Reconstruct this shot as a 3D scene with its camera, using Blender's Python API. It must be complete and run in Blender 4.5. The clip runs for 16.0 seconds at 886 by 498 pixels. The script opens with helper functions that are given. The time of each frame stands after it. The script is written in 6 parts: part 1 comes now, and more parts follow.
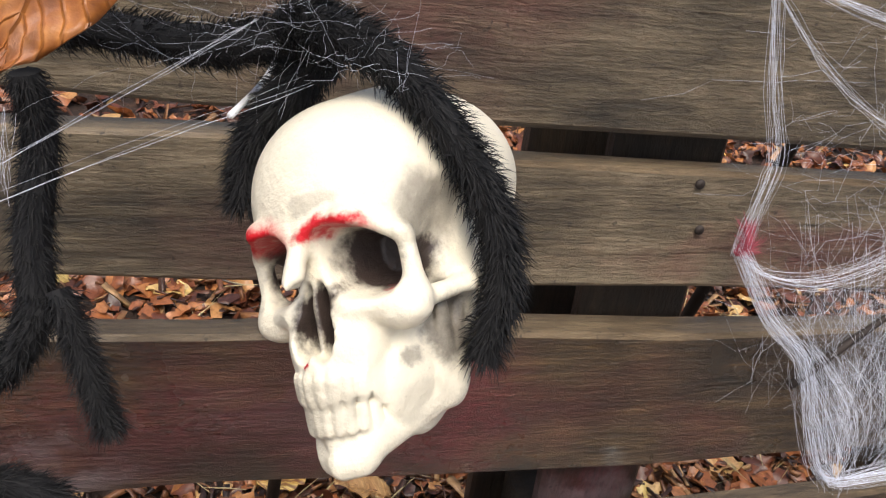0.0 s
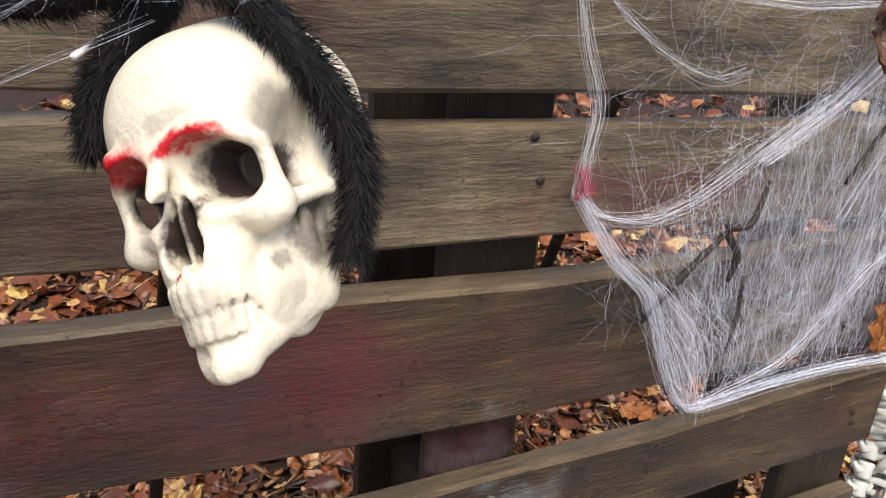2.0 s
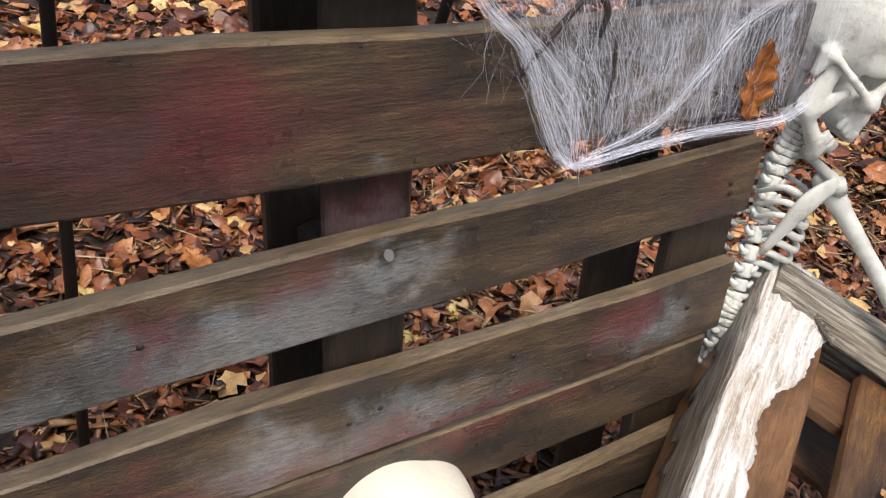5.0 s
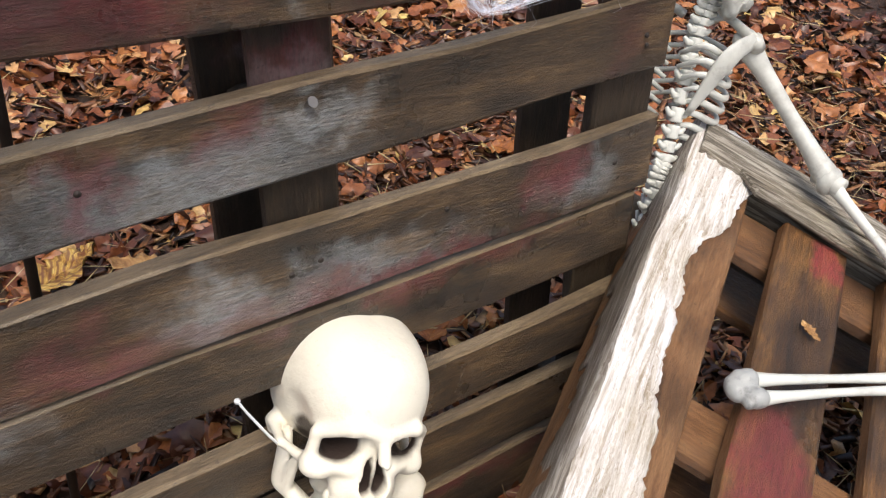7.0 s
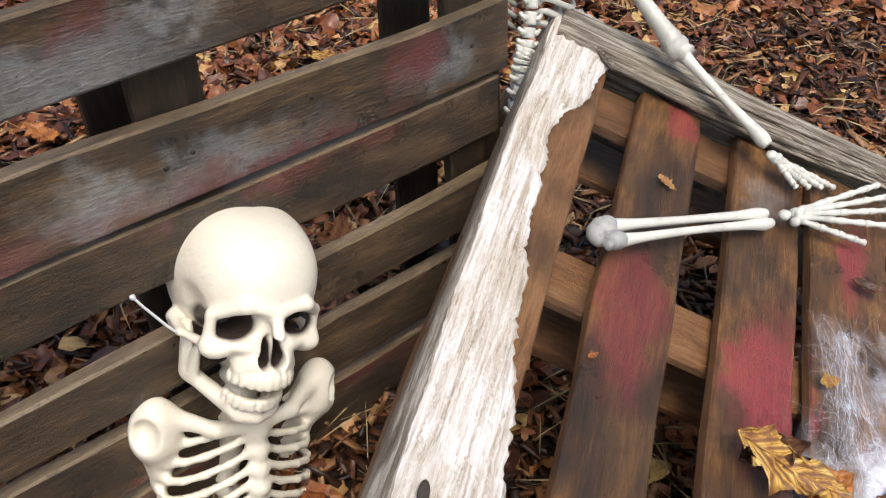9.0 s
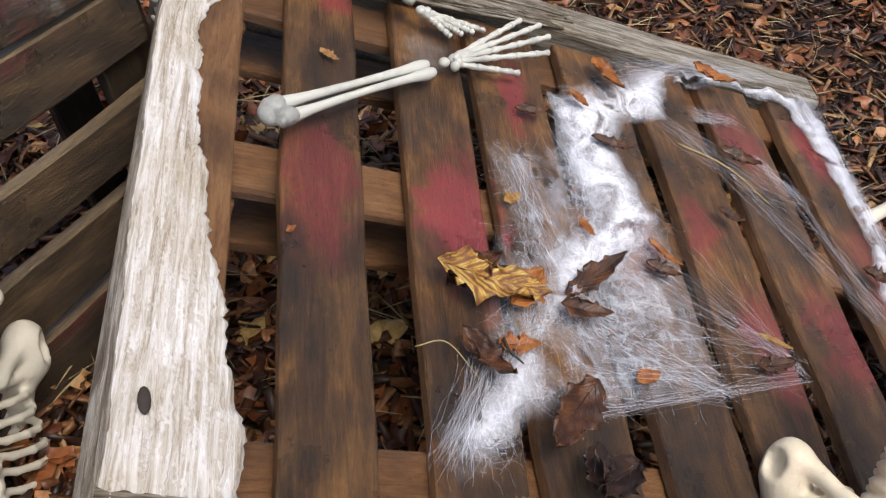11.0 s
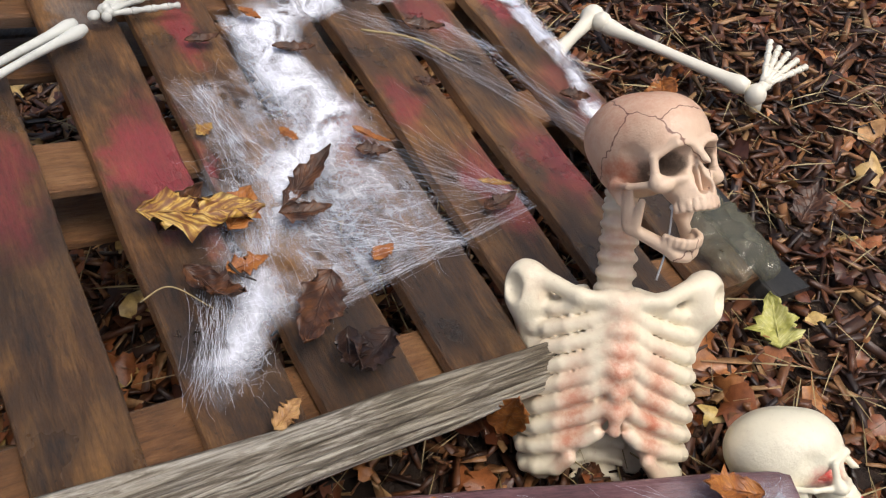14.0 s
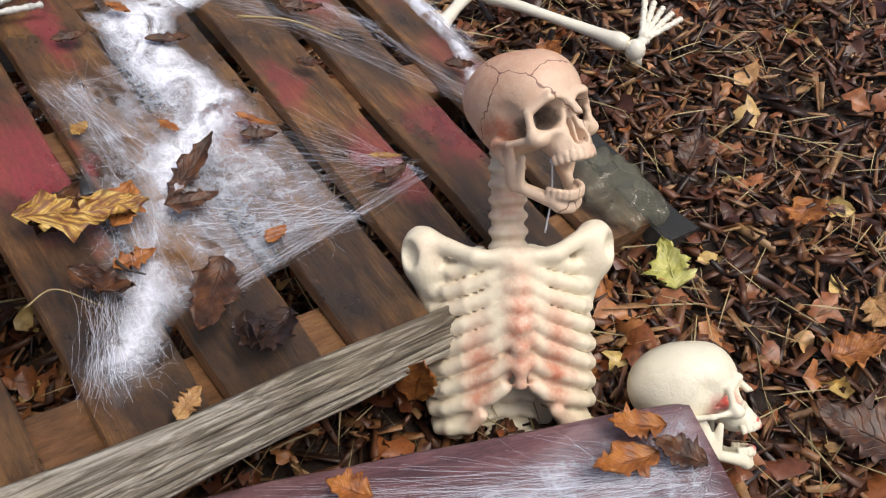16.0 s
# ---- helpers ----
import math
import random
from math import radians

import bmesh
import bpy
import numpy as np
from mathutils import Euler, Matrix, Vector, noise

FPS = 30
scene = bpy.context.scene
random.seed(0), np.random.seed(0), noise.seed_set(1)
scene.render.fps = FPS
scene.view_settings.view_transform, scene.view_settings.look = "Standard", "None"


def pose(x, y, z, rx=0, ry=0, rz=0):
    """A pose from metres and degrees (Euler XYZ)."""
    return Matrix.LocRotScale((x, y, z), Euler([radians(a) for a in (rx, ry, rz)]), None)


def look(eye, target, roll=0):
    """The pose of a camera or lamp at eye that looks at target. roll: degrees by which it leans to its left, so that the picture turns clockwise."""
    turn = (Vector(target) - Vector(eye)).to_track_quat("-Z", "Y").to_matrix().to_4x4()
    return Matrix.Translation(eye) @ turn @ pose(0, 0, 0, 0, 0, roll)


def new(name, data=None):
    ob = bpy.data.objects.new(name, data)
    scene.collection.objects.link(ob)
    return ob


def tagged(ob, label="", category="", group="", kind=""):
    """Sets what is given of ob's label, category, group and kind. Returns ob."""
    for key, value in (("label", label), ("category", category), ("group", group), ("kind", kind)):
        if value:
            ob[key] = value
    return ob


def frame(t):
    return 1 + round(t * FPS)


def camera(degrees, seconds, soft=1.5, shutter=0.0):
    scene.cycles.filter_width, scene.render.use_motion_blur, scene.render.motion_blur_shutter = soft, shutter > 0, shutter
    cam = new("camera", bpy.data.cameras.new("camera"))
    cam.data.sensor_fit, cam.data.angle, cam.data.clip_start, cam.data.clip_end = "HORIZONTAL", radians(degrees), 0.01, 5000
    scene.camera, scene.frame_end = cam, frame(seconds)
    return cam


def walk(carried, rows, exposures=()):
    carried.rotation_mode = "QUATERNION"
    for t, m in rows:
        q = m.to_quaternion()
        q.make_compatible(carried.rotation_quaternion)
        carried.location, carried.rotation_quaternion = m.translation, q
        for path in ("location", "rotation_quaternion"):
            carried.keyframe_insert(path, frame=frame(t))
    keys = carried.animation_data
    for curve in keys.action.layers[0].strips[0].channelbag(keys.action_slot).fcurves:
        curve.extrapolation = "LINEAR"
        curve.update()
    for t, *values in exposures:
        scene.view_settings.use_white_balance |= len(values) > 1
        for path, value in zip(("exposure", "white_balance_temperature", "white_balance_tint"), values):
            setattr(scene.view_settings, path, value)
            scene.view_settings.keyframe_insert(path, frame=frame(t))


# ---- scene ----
cam = camera(56.80, 16.0, soft=1.2)
ROWS = [
    (0, 0.0000, 0.0000, 1.0700, 57.25, -8.54, -12.87),
    (0.5, -0.0096, -0.0077, 1.0641, 59.33, -7.72, -16.39),
    (1, -0.0105, -0.0183, 1.0611, 61.08, -7.69, -19.86),
    (1.5, -0.0085, -0.0255, 1.0528, 61.55, -7.86, -22.62),
    (2, -0.0075, -0.0354, 1.0441, 61.23, -7.60, -24.88),
    (2.5, -0.0049, -0.0548, 1.0316, 60.55, -7.27, -26.73),
    (3, -0.0031, -0.0692, 1.0263, 59.24, -7.59, -27.89),
    (3.5, -0.0043, -0.0827, 1.0146, 58.15, -7.79, -28.70),
    (4, -0.0031, -0.0951, 1.0000, 56.77, -7.93, -28.90),
    (4.2, -0.0027, -0.0995, 0.9967, 56.19, -7.93, -28.98),
    (6.3, -0.0084, -0.2076, 0.9437, 52.81, -5.49, -32.68),
    (6.5, -0.0097, -0.2158, 0.9402, 52.43, -5.49, -33.12),
    (7, -0.0105, -0.2285, 0.9337, 51.26, -5.34, -33.89),
    (7.5, -0.0128, -0.2538, 0.9318, 50.36, -4.63, -34.15),
    (8, -0.0180, -0.2878, 0.9270, 50.08, -3.71, -35.34),
    (8.2, -0.0173, -0.3061, 0.9246, 49.99, -3.32, -36.28),
    (10.3, -0.0148, -0.4156, 0.8707, 47.21, -3.75, -54.60),
    (10.5, -0.0146, -0.4236, 0.8695, 46.81, -3.83, -57.32),
    (11, -0.0123, -0.4504, 0.8681, 45.72, -2.97, -64.26),
    (11.5, -0.0117, -0.4669, 0.8648, 44.41, -1.99, -69.20),
    (12, -0.0136, -0.4874, 0.8629, 43.38, -1.29, -73.05),
    (12.5, -0.0119, -0.5129, 0.8625, 42.46, -0.32, -76.51),
    (13, -0.0158, -0.5386, 0.8618, 41.97, 0.39, -80.27),
    (13.5, -0.0153, -0.5598, 0.8594, 41.75, 0.94, -83.79),
    (14, -0.0173, -0.5763, 0.8592, 41.20, 1.38, -86.86),
    (14.5, -0.0245, -0.5912, 0.8558, 40.56, 1.75, -89.97),
    (15, -0.0322, -0.6026, 0.8535, 40.07, 1.85, -92.25),
    (15.5, -0.0378, -0.6110, 0.8537, 40.02, 1.71, -93.59),
    (16, -0.0400, -0.6175, 0.8524, 40.11, 1.48, -94.66),
]
EXPOSE = [(0.0, 0.45), (4.2, 0.45), (8.2, 0.42), (10.3, 0.05), (16.0, 0.05)]
walk(cam, [(t, pose(x, y, z, rx, ry, rz)) for t, x, y, z, rx, ry, rz in ROWS], EXPOSE)

# ---- light ----
world = bpy.data.worlds.new("overcast_sky")
scene.world = world
world.use_nodes = True
wn, wl = world.node_tree.nodes, world.node_tree.links
SUN_EL, SUN_AZ = radians(66), radians(200)
sky = wn.new("ShaderNodeTexSky")
sky.sky_type, sky.sun_disc = "NISHITA", False
sky.sun_elevation, sky.sun_rotation, sky.air_density, sky.dust_density = SUN_EL, SUN_AZ, 1.0, 6.0
wl.new(sky.outputs[0], wn["Background"].inputs[0])
wn["Background"].inputs[1].default_value = 0.14
sun = new("sun", bpy.data.lights.new("sun", "SUN"))
sun.data.energy, sun.data.angle, sun.data.color = 1.5, radians(35), (1.0, 0.97, 0.92)
sun_way = Vector((math.sin(SUN_AZ) * math.cos(SUN_EL), math.cos(SUN_AZ) * math.cos(SUN_EL), math.sin(SUN_EL)))
sun.matrix_world = look(sun_way * 20, (0, 0, 0))

# ---- frames of the two pallets ----
MA = pose(0, 0, 0, -7.39, 0, -0.69)          # upright pallet: x along boards, z up the boards
FRONT = 0.2705                               # its front face in local y
MB = pose(0.675, -0.208, 0.181, 9.0, 17.7, -55.2)  # tipped pallet: x across slats, y along slats, z off its face
RNG = np.random.default_rng(7)


def onA(u, v, off=0.0):
    return MA @ Vector((u, FRONT - off, v))


def onB(r, s, h=0.0):
    return MB @ Vector((r, s, h))


def ground_z(x, y):
    return -0.16 + 0.05 * np.clip(y + 1.0, -1.5, 3.0) + 0.012 * np.sin(2.1 * x + 1.3 * y) + 0.01 * np.sin(4.7 * y - 3.1 * x)


# ---- mesh helpers ----
def mesh(name, verts, faces, mats=(), smooth=False, index=None):
    me = bpy.data.meshes.new(name)
    me.from_pydata([tuple(map(float, v)) for v in verts], [], [tuple(map(int, q)) for q in faces])
    for m in mats if isinstance(mats, (list, tuple)) else (mats,):
        me.materials.append(m)
    if smooth:
        me.polygons.foreach_set("use_smooth", [True] * len(me.polygons))
    if index is not None:
        me.polygons.foreach_set("material_index", [int(i) for i in index])
    me.update()
    return me


def thing(name, me=None, label="", category="", group="", kind="", m=None):
    ob = tagged(new(name, me), label, category, group, kind)
    if m is not None:
        ob.matrix_world = m
    return ob


def part(name, me, parent, label=""):
    ob = tagged(new(name, me), label)
    ob.parent = parent
    return ob


def join(*pieces):
    """Vertex and face lists of several pieces as one."""
    vs, fs, n = [], [], 0
    for v, q in pieces:
        vs.append(np.asarray(v, float).reshape(-1, 3))
        fs += [tuple(i + n for i in f) for f in q]
        n += len(vs[-1])
    return np.concatenate(vs), fs


def moved(piece, m):
    v, q = piece
    a = np.array(m)
    return np.asarray(v) @ a[:3, :3].T + a[:3, 3], q


def plank(x0, x1, y0, y1, z0, z1, seed=0, cut=0.004, wobble=0.0015, axis=0, taper=(0, 0)):
    """A worn board with chamfered long edges and uneven outline; axis: its long way. taper: how far its second cross axis shifts at both ends."""
    rng = np.random.default_rng(seed)
    lo, hi = np.array([x0, y0, z0], float), np.array([x1, y1, z1], float)
    a, b = [n for n in range(3) if n != axis]
    n = 9
    ring = []
    for k in range(n):
        t = k / (n - 1)
        c = cut * (0.7 + 0.6 * rng.random())
        w = wobble * rng.normal(size=4)
        p, q, r, s = lo[a] + w[0], hi[a] + w[1], lo[b] + w[2], hi[b] + w[3]
        prof = [(p + c, r), (q - c, r), (q, r + c), (q, s - c), (q - c, s), (p + c, s), (p, s - c), (p, r + c)]
        along = lo[axis] + t * (hi[axis] - lo[axis])
        e = [0.0015 * rng.normal() if k in (0, n - 1) else 0 for _ in prof]
        shift = taper[0] + t * (taper[1] - taper[0])
        for (g, h), d in zip(prof, e):
            v = [0.0, 0.0, 0.0]
            v[axis], v[a], v[b] = along + d, g, h + shift
            ring.append(v)
    faces = []
    for k in range(n - 1):
        for j in range(8):
            i0, i1, i2, i3 = k * 8 + j, k * 8 + (j + 1) % 8, (k + 1) * 8 + (j + 1) % 8, (k + 1) * 8 + j
            faces.append((i0, i1, i2, i3))
    faces += [tuple(range(7, -1, -1)), tuple(range((n - 1) * 8, n * 8))]
    return np.array(ring), faces


def smooth_path(points, n):
    """A Catmull-Rom curve through points, n samples."""
    p = np.asarray([tuple(q) for q in points], float)
    p = np.concatenate([[2 * p[0] - p[1]], p, [2 * p[-1] - p[-2]]])
    out = []
    for t in np.linspace(0, len(p) - 3 - 1e-6, n):
        i, f = int(t), t - int(t)
        a, b, c, d = p[i : i + 4]
        out.append(0.5 * (2 * b + (c - a) * f + (2 * a - 5 * b + 4 * c - d) * f * f + (3 * b - a - 3 * c + d) * f ** 3))
    return np.array(out)


def tube(points, radius, sides=8, n=None, flat=1.0):
    """A closed tube along points; radius: one number, or one for each point."""
    pts = smooth_path(points, n) if n else np.asarray([tuple(q) for q in points], float)
    rad = np.interp(np.linspace(0, 1, len(pts)), np.linspace(0, 1, np.size(radius)), np.atleast_1d(radius))
    tang = np.gradient(pts, axis=0)
    tang /= np.linalg.norm(tang, axis=1, keepdims=True) + 1e-12
    ref = np.array([0.31, 0.17, 0.93]) if abs(tang[0] @ (0.31, 0.17, 0.93)) < 0.9 else np.array([1.0, 0.2, 0.1])
    side = ref - tang * (tang @ ref)[:, None]
    side /= np.linalg.norm(side, axis=1, keepdims=True) + 1e-12
    other = np.cross(tang, side)
    ang = np.arange(sides) * 2 * np.pi / sides
    v = pts[:, None] + rad[:, None, None] * (np.cos(ang)[None, :, None] * side[:, None] + flat * np.sin(ang)[None, :, None] * other[:, None])
    k, j = np.meshgrid(np.arange(len(pts) - 1), np.arange(sides), indexing="ij")
    i0, i1 = k * sides + j, k * sides + (j + 1) % sides
    f = np.stack([i0, i1, i1 + sides, i0 + sides], -1).reshape(-1, 4).tolist()
    f += [list(range(sides - 1, -1, -1)), list(range((len(pts) - 1) * sides, len(pts) * sides))]
    return v.reshape(-1, 3), f


def strands(paths, radius):
    """Many thin three-sided threads; paths: an array (count, samples, 3); radius: one for each thread."""
    p = np.asarray(paths, float)
    n, m, _ = p.shape
    tang = np.gradient(p, axis=1)
    tang /= np.linalg.norm(tang, axis=2, keepdims=True) + 1e-12
    side = np.cross(tang, RNG.normal(size=(n, 1, 3)))
    side /= np.linalg.norm(side, axis=2, keepdims=True) + 1e-12
    other = np.cross(tang, side)
    r = np.broadcast_to(np.atleast_1d(radius), (n,))[:, None, None, None]
    ang = np.arange(3) * 2 * np.pi / 3
    v = p[:, :, None] + r * (np.cos(ang)[:, None] * side[:, :, None] + np.sin(ang)[:, None] * other[:, :, None])
    i, k, j = np.meshgrid(np.arange(n), np.arange(m - 1), np.arange(3), indexing="ij")
    a, b = (i * m + k) * 3 + j, (i * m + k) * 3 + (j + 1) % 3
    return v.reshape(-1, 3), np.stack([a, b, b + 3, a + 3], -1).reshape(-1, 4).tolist()


# ---- solid shapes by distance fields ----
def ell(p, c, r):
    q = (p - np.array(c)) / np.array(r)
    k = np.sqrt((q * q).sum(-1))
    g = np.sqrt(((q / np.array(r)) ** 2).sum(-1)) + 1e-9
    return k * (k - 1) / g


def cap(p, a, b, r, r2=None):
    a, b = np.array(a, float), np.array(b, float)
    t = np.clip(((p - a) @ (b - a)) / ((b - a) @ (b - a)), 0, 1)
    return np.sqrt(((p - a - t[..., None] * (b - a)) ** 2).sum(-1)) - (r if r2 is None else r + (r2 - r) * t)


def both(d, e, k=0.03):
    h = np.clip(0.5 + 0.5 * (e - d) / k, 0, 1)
    return e + (d - e) * h - k * h * (1 - h)


def less(d, e, k=0.02):
    return -both(-d, e, k)


def field_on(grid, field, step):
    """A field on a grid, worked out finely near its surface only."""
    nx, ny, nz = grid.shape[:3]
    c = 4
    rough = field(grid[::c, ::c, ::c])
    near = np.abs(rough) < step * 11
    for ax in range(3):
        sh = [np.roll(near, k, ax) for k in (-1, 1)]
        near = near | sh[0] | sh[1]
    rep = lambda a: a.repeat(c, 0).repeat(c, 1).repeat(c, 2)[:nx, :ny, :nz]
    d, live = rep(rough).copy(), rep(near)
    d[live] = field(grid[live])
    return d


def surface(field, lo, hi, step):
    """The zero surface of a field as a mesh of quads (surface nets)."""
    ax = [np.arange(l, h + step, step) for l, h in zip(lo, hi)]
    grid = np.stack(np.meshgrid(*ax, indexing="ij"), -1)
    d = field_on(grid, field, step)
    nx, ny, nz = d.shape
    sgn = d < 0
    acc, cnt = np.zeros((nx - 1, ny - 1, nz - 1, 3)), np.zeros((nx - 1, ny - 1, nz - 1))
    corner = [(i, j, k) for i in (0, 1) for j in (0, 1) for k in (0, 1)]
    cut = lambda c, a: a[c[0] : nx - 1 + c[0], c[1] : ny - 1 + c[1], c[2] : nz - 1 + c[2]]
    for a in corner:
        for b in corner:
            if sum(y - x for x, y in zip(a, b)) == 1 and all(y >= x for x, y in zip(a, b)):
                da, db = cut(a, d), cut(b, d)
                cross = cut(a, sgn) != cut(b, sgn)
                t = np.where(cross, da / np.where(cross, da - db, 1), 0)
                pos = np.array(a) + t[..., None] * (np.array(b) - np.array(a))
                acc += np.where(cross[..., None], pos, 0)
                cnt += cross
    live = cnt > 0
    ids = np.full(live.shape, -1)
    ids[live] = np.arange(live.sum())
    cell = np.argwhere(live)
    verts = np.array(lo) + step * (cell + acc[live] / cnt[live][:, None])
    faces = []
    for axis in range(3):
        o1, o2 = [(1, 2), (2, 0), (0, 1)][axis]
        sl = [slice(None)] * 3
        sl2 = [slice(None)] * 3
        sl[axis], sl2[axis] = slice(0, -1), slice(1, None)
        e = sgn[tuple(sl)] != sgn[tuple(sl2)]
        idx = np.argwhere(e)
        idx = idx[(idx[:, o1] > 0) & (idx[:, o2] > 0) & (idx[:, o1] < d.shape[o1] - 1) & (idx[:, o2] < d.shape[o2] - 1)]
        if not len(idx):
            continue
        u1, u2 = np.eye(3, dtype=int)[o1], np.eye(3, dtype=int)[o2]
        at = lambda q: ids[q[:, 0], q[:, 1], q[:, 2]]
        quad = np.stack([at(idx - u1 - u2), at(idx - u2), at(idx), at(idx - u1)], 1)
        flip = ~sgn[idx[:, 0], idx[:, 1], idx[:, 2]]
        quad[flip] = quad[flip][:, ::-1]
        faces += quad[(quad >= 0).all(1)].tolist()
    return verts, faces


def tooth(q, a, cx, cy, rx, ry, z, size):
    """A rounded peg on a dental arch, turned by its angle a."""
    dx, dy = q[..., 0] - rx * math.sin(a), q[..., 1] - (cy - ry * math.cos(a))
    tx, ty, tz = dx * math.cos(a) + dy * math.sin(a), -dx * math.sin(a) + dy * math.cos(a), q[..., 2] - z
    r = ((tx / size[0]) ** 4 + (ty / size[1]) ** 4 + (tz / size[2]) ** 4) ** 0.25
    return (r - 1) * size[0]


def skull_field(jaw=0.0, gaunt=0.0, eye=1.0, face=1.0):
    """A skull that looks along -y, about 1.1 high; jaw: how far the jaw is open; gaunt: a long narrow lower face."""
    def field(p):
        x, y, z = np.abs(p[..., 0]), p[..., 1], p[..., 2]
        z = np.where(z < 0, z / face, z)
        if gaunt:
            y = np.where(y > 0.1, 0.1 + (y - 0.1) / 1.33, y)
            x = x * (1 + 0.28 * gaunt * np.clip((-z - 0.2) / 0.4, 0, 1))
            z = np.where(z < 0, z / (1 + 0.15 * gaunt), z)
        q = np.stack([x, y, z], -1)
        d = ell(q, (0, 0.12, 0.2), (0.365, 0.46, 0.355))
        d = both(d, ell(q, (0, -0.15, 0.18), (0.3, 0.235, 0.29)), 0.12)
        d = both(d, ell(q, (0, 0.2, 0.02), (0.3, 0.3, 0.22)), 0.1)
        d = both(d, ell(q, (0.12, 0.14, 0.26), (0.25, 0.4, 0.28)), 0.08)
        d = both(d, ell(q, (0, -0.2, -0.1), (0.215, 0.16, 0.19)), 0.05)
        d = both(d, ell(q, (0, -0.26, -0.22), (0.17, 0.165, 0.13)), 0.04)
        d = less(d, ell(q, (0.415, -0.11, 0.03), (0.12, 0.15, 0.16)), 0.035)
        d = less(d, ell(q, (0.3, -0.06, -0.19), (0.07, 0.11, 0.15)), 0.03)
        d = less(d, ell(q, (0.25, -0.2, -0.3), (0.085, 0.13, 0.1)), 0.03)
        # brow, orbital rim, cheek bone and arch
        d = both(d, cap(q, (0.03, -0.375, 0.09), (0.17, -0.365, 0.118), 0.034), 0.035)
        d = both(d, cap(q, (0.17, -0.365, 0.118), (0.29, -0.245, 0.05), 0.034, 0.03), 0.03)
        d = both(d, cap(q, (0.29, -0.245, 0.05), (0.288, -0.23, -0.11), 0.028, 0.036), 0.02)
        d = both(d, cap(q, (0.285, -0.235, -0.12), (0.11, -0.335, -0.125), 0.046, 0.036), 0.03)
        d = both(d, ell(q, (0.25, -0.245, -0.15), (0.085, 0.075, 0.058)), 0.03)
        d = both(d, cap(q, (0.285, -0.2, -0.135), (0.355, -0.03, -0.118), 0.03, 0.023), 0.018)
        d = both(d, cap(q, (0.355, -0.03, -0.118), (0.335, 0.13, -0.085), 0.023, 0.028), 0.025)
        d = both(d, cap(q, (0.3, 0.17, -0.1), (0.285, 0.15, -0.22), 0.06, 0.03), 0.04)
        d = both(d, cap(q, (0, -0.385, 0.06), (0, -0.445, -0.055), 0.03, 0.034), 0.03)
        d = both(d, cap(q, (0.0, -0.37, -0.275), (0.12, -0.3, -0.27), 0.05), 0.04)
        # orbits, narrowing inwards
        ox, oz = x - 0.165, z + 0.008 + 0.2 * (x - 0.165)
        r = ((np.abs(ox) / (0.112 * eye)) ** 2.7 + (np.abs(oz) / (0.098 * eye)) ** 2.7) ** (1 / 2.7)
        hole = np.maximum((r - 1 + 0.5 * np.clip((y + 0.38) / 0.3, 0, 1)) * 0.095, y + 0.1)
        d = less(d, hole, 0.014)
        # nose opening with a recessed septum
        nose = both(ell(q, (0.036, -0.43, -0.195), (0.044, 0.21, 0.06)), ell(q, (0.022, -0.43, -0.125), (0.034, 0.21, 0.085)), 0.02)
        nose = np.maximum(nose, np.where(y > -0.365, 0.009 - x, -1))
        d = less(d, nose, 0.012)
        for k in range(6):
            d = both(d, tooth(q, 0.135 + 0.265 * k, 0, -0.235, 0.158, 0.18, -0.322, (0.0225, 0.026, 0.05 - 0.002 * k)), 0.004)
        # lower jaw, turned about its hinge
        ca, sa = np.cos(jaw), -np.sin(jaw)
        yy, zz = y - 0.06, z + 0.12
        j = np.stack([x, ca * yy - sa * zz + 0.06, sa * yy + ca * zz - 0.12], -1)
        flat = j * (1.7, 1, 1)
        m = cap(flat, (0.285 * 1.7, 0.06, -0.13), (0.262 * 1.7, -0.0, -0.38), 0.05, 0.075)
        m = both(m, cap(flat, (0.28 * 1.7, -0.1, -0.17), (0.262 * 1.7, -0.05, -0.36), 0.03, 0.06), 0.03)
        m = both(m, cap(j, (0.255, -0.02, -0.41), (0.1, -0.3, -0.49), 0.045, 0.055), 0.04)
        m = both(m, cap(j, (0.0, -0.355, -0.525), (0.075, -0.325, -0.52), 0.052), 0.03)
        m = both(m, cap(j, (0.0, -0.365, -0.455), (0.125, -0.28, -0.445), 0.04), 0.03)
        for k in range(6):
            m = both(m, tooth(j, 0.12 + 0.26 * k, 0, -0.235, 0.148, 0.168, -0.41, (0.0205, 0.025, 0.043)), 0.004)
        if gaunt:
            d = both(d, ell(q, (0.2, -0.02, -0.26), (0.075, 0.17, 0.2)), 0.04)
            d = both(d, ell(q, (0.185, -0.1, -0.36), (0.06, 0.18, 0.15)), 0.04)
            d = both(d, ell(q, (0.27, 0.05, -0.05), (0.08, 0.15, 0.12)), 0.04)
            d = d - 0.007 * np.exp(-(((p[..., 0] - 0.15 - 0.05 * (z + 0.3)) / 0.012) ** 2)) * (z < -0.17)
        d = both(d, m, 0.008)
        return d
    return field


def turned(centre, forward, up, size):
    """A pose whose -y looks along forward and whose z is up."""
    y = -Vector(forward).normalized()
    z = Vector(up)
    z = (z - y * z.dot(y)).normalized()
    x = y.cross(z)
    m = Matrix((x, y, z)).transposed().to_4x4()
    return Matrix.Translation(centre) @ m @ Matrix.Scale(size, 4)

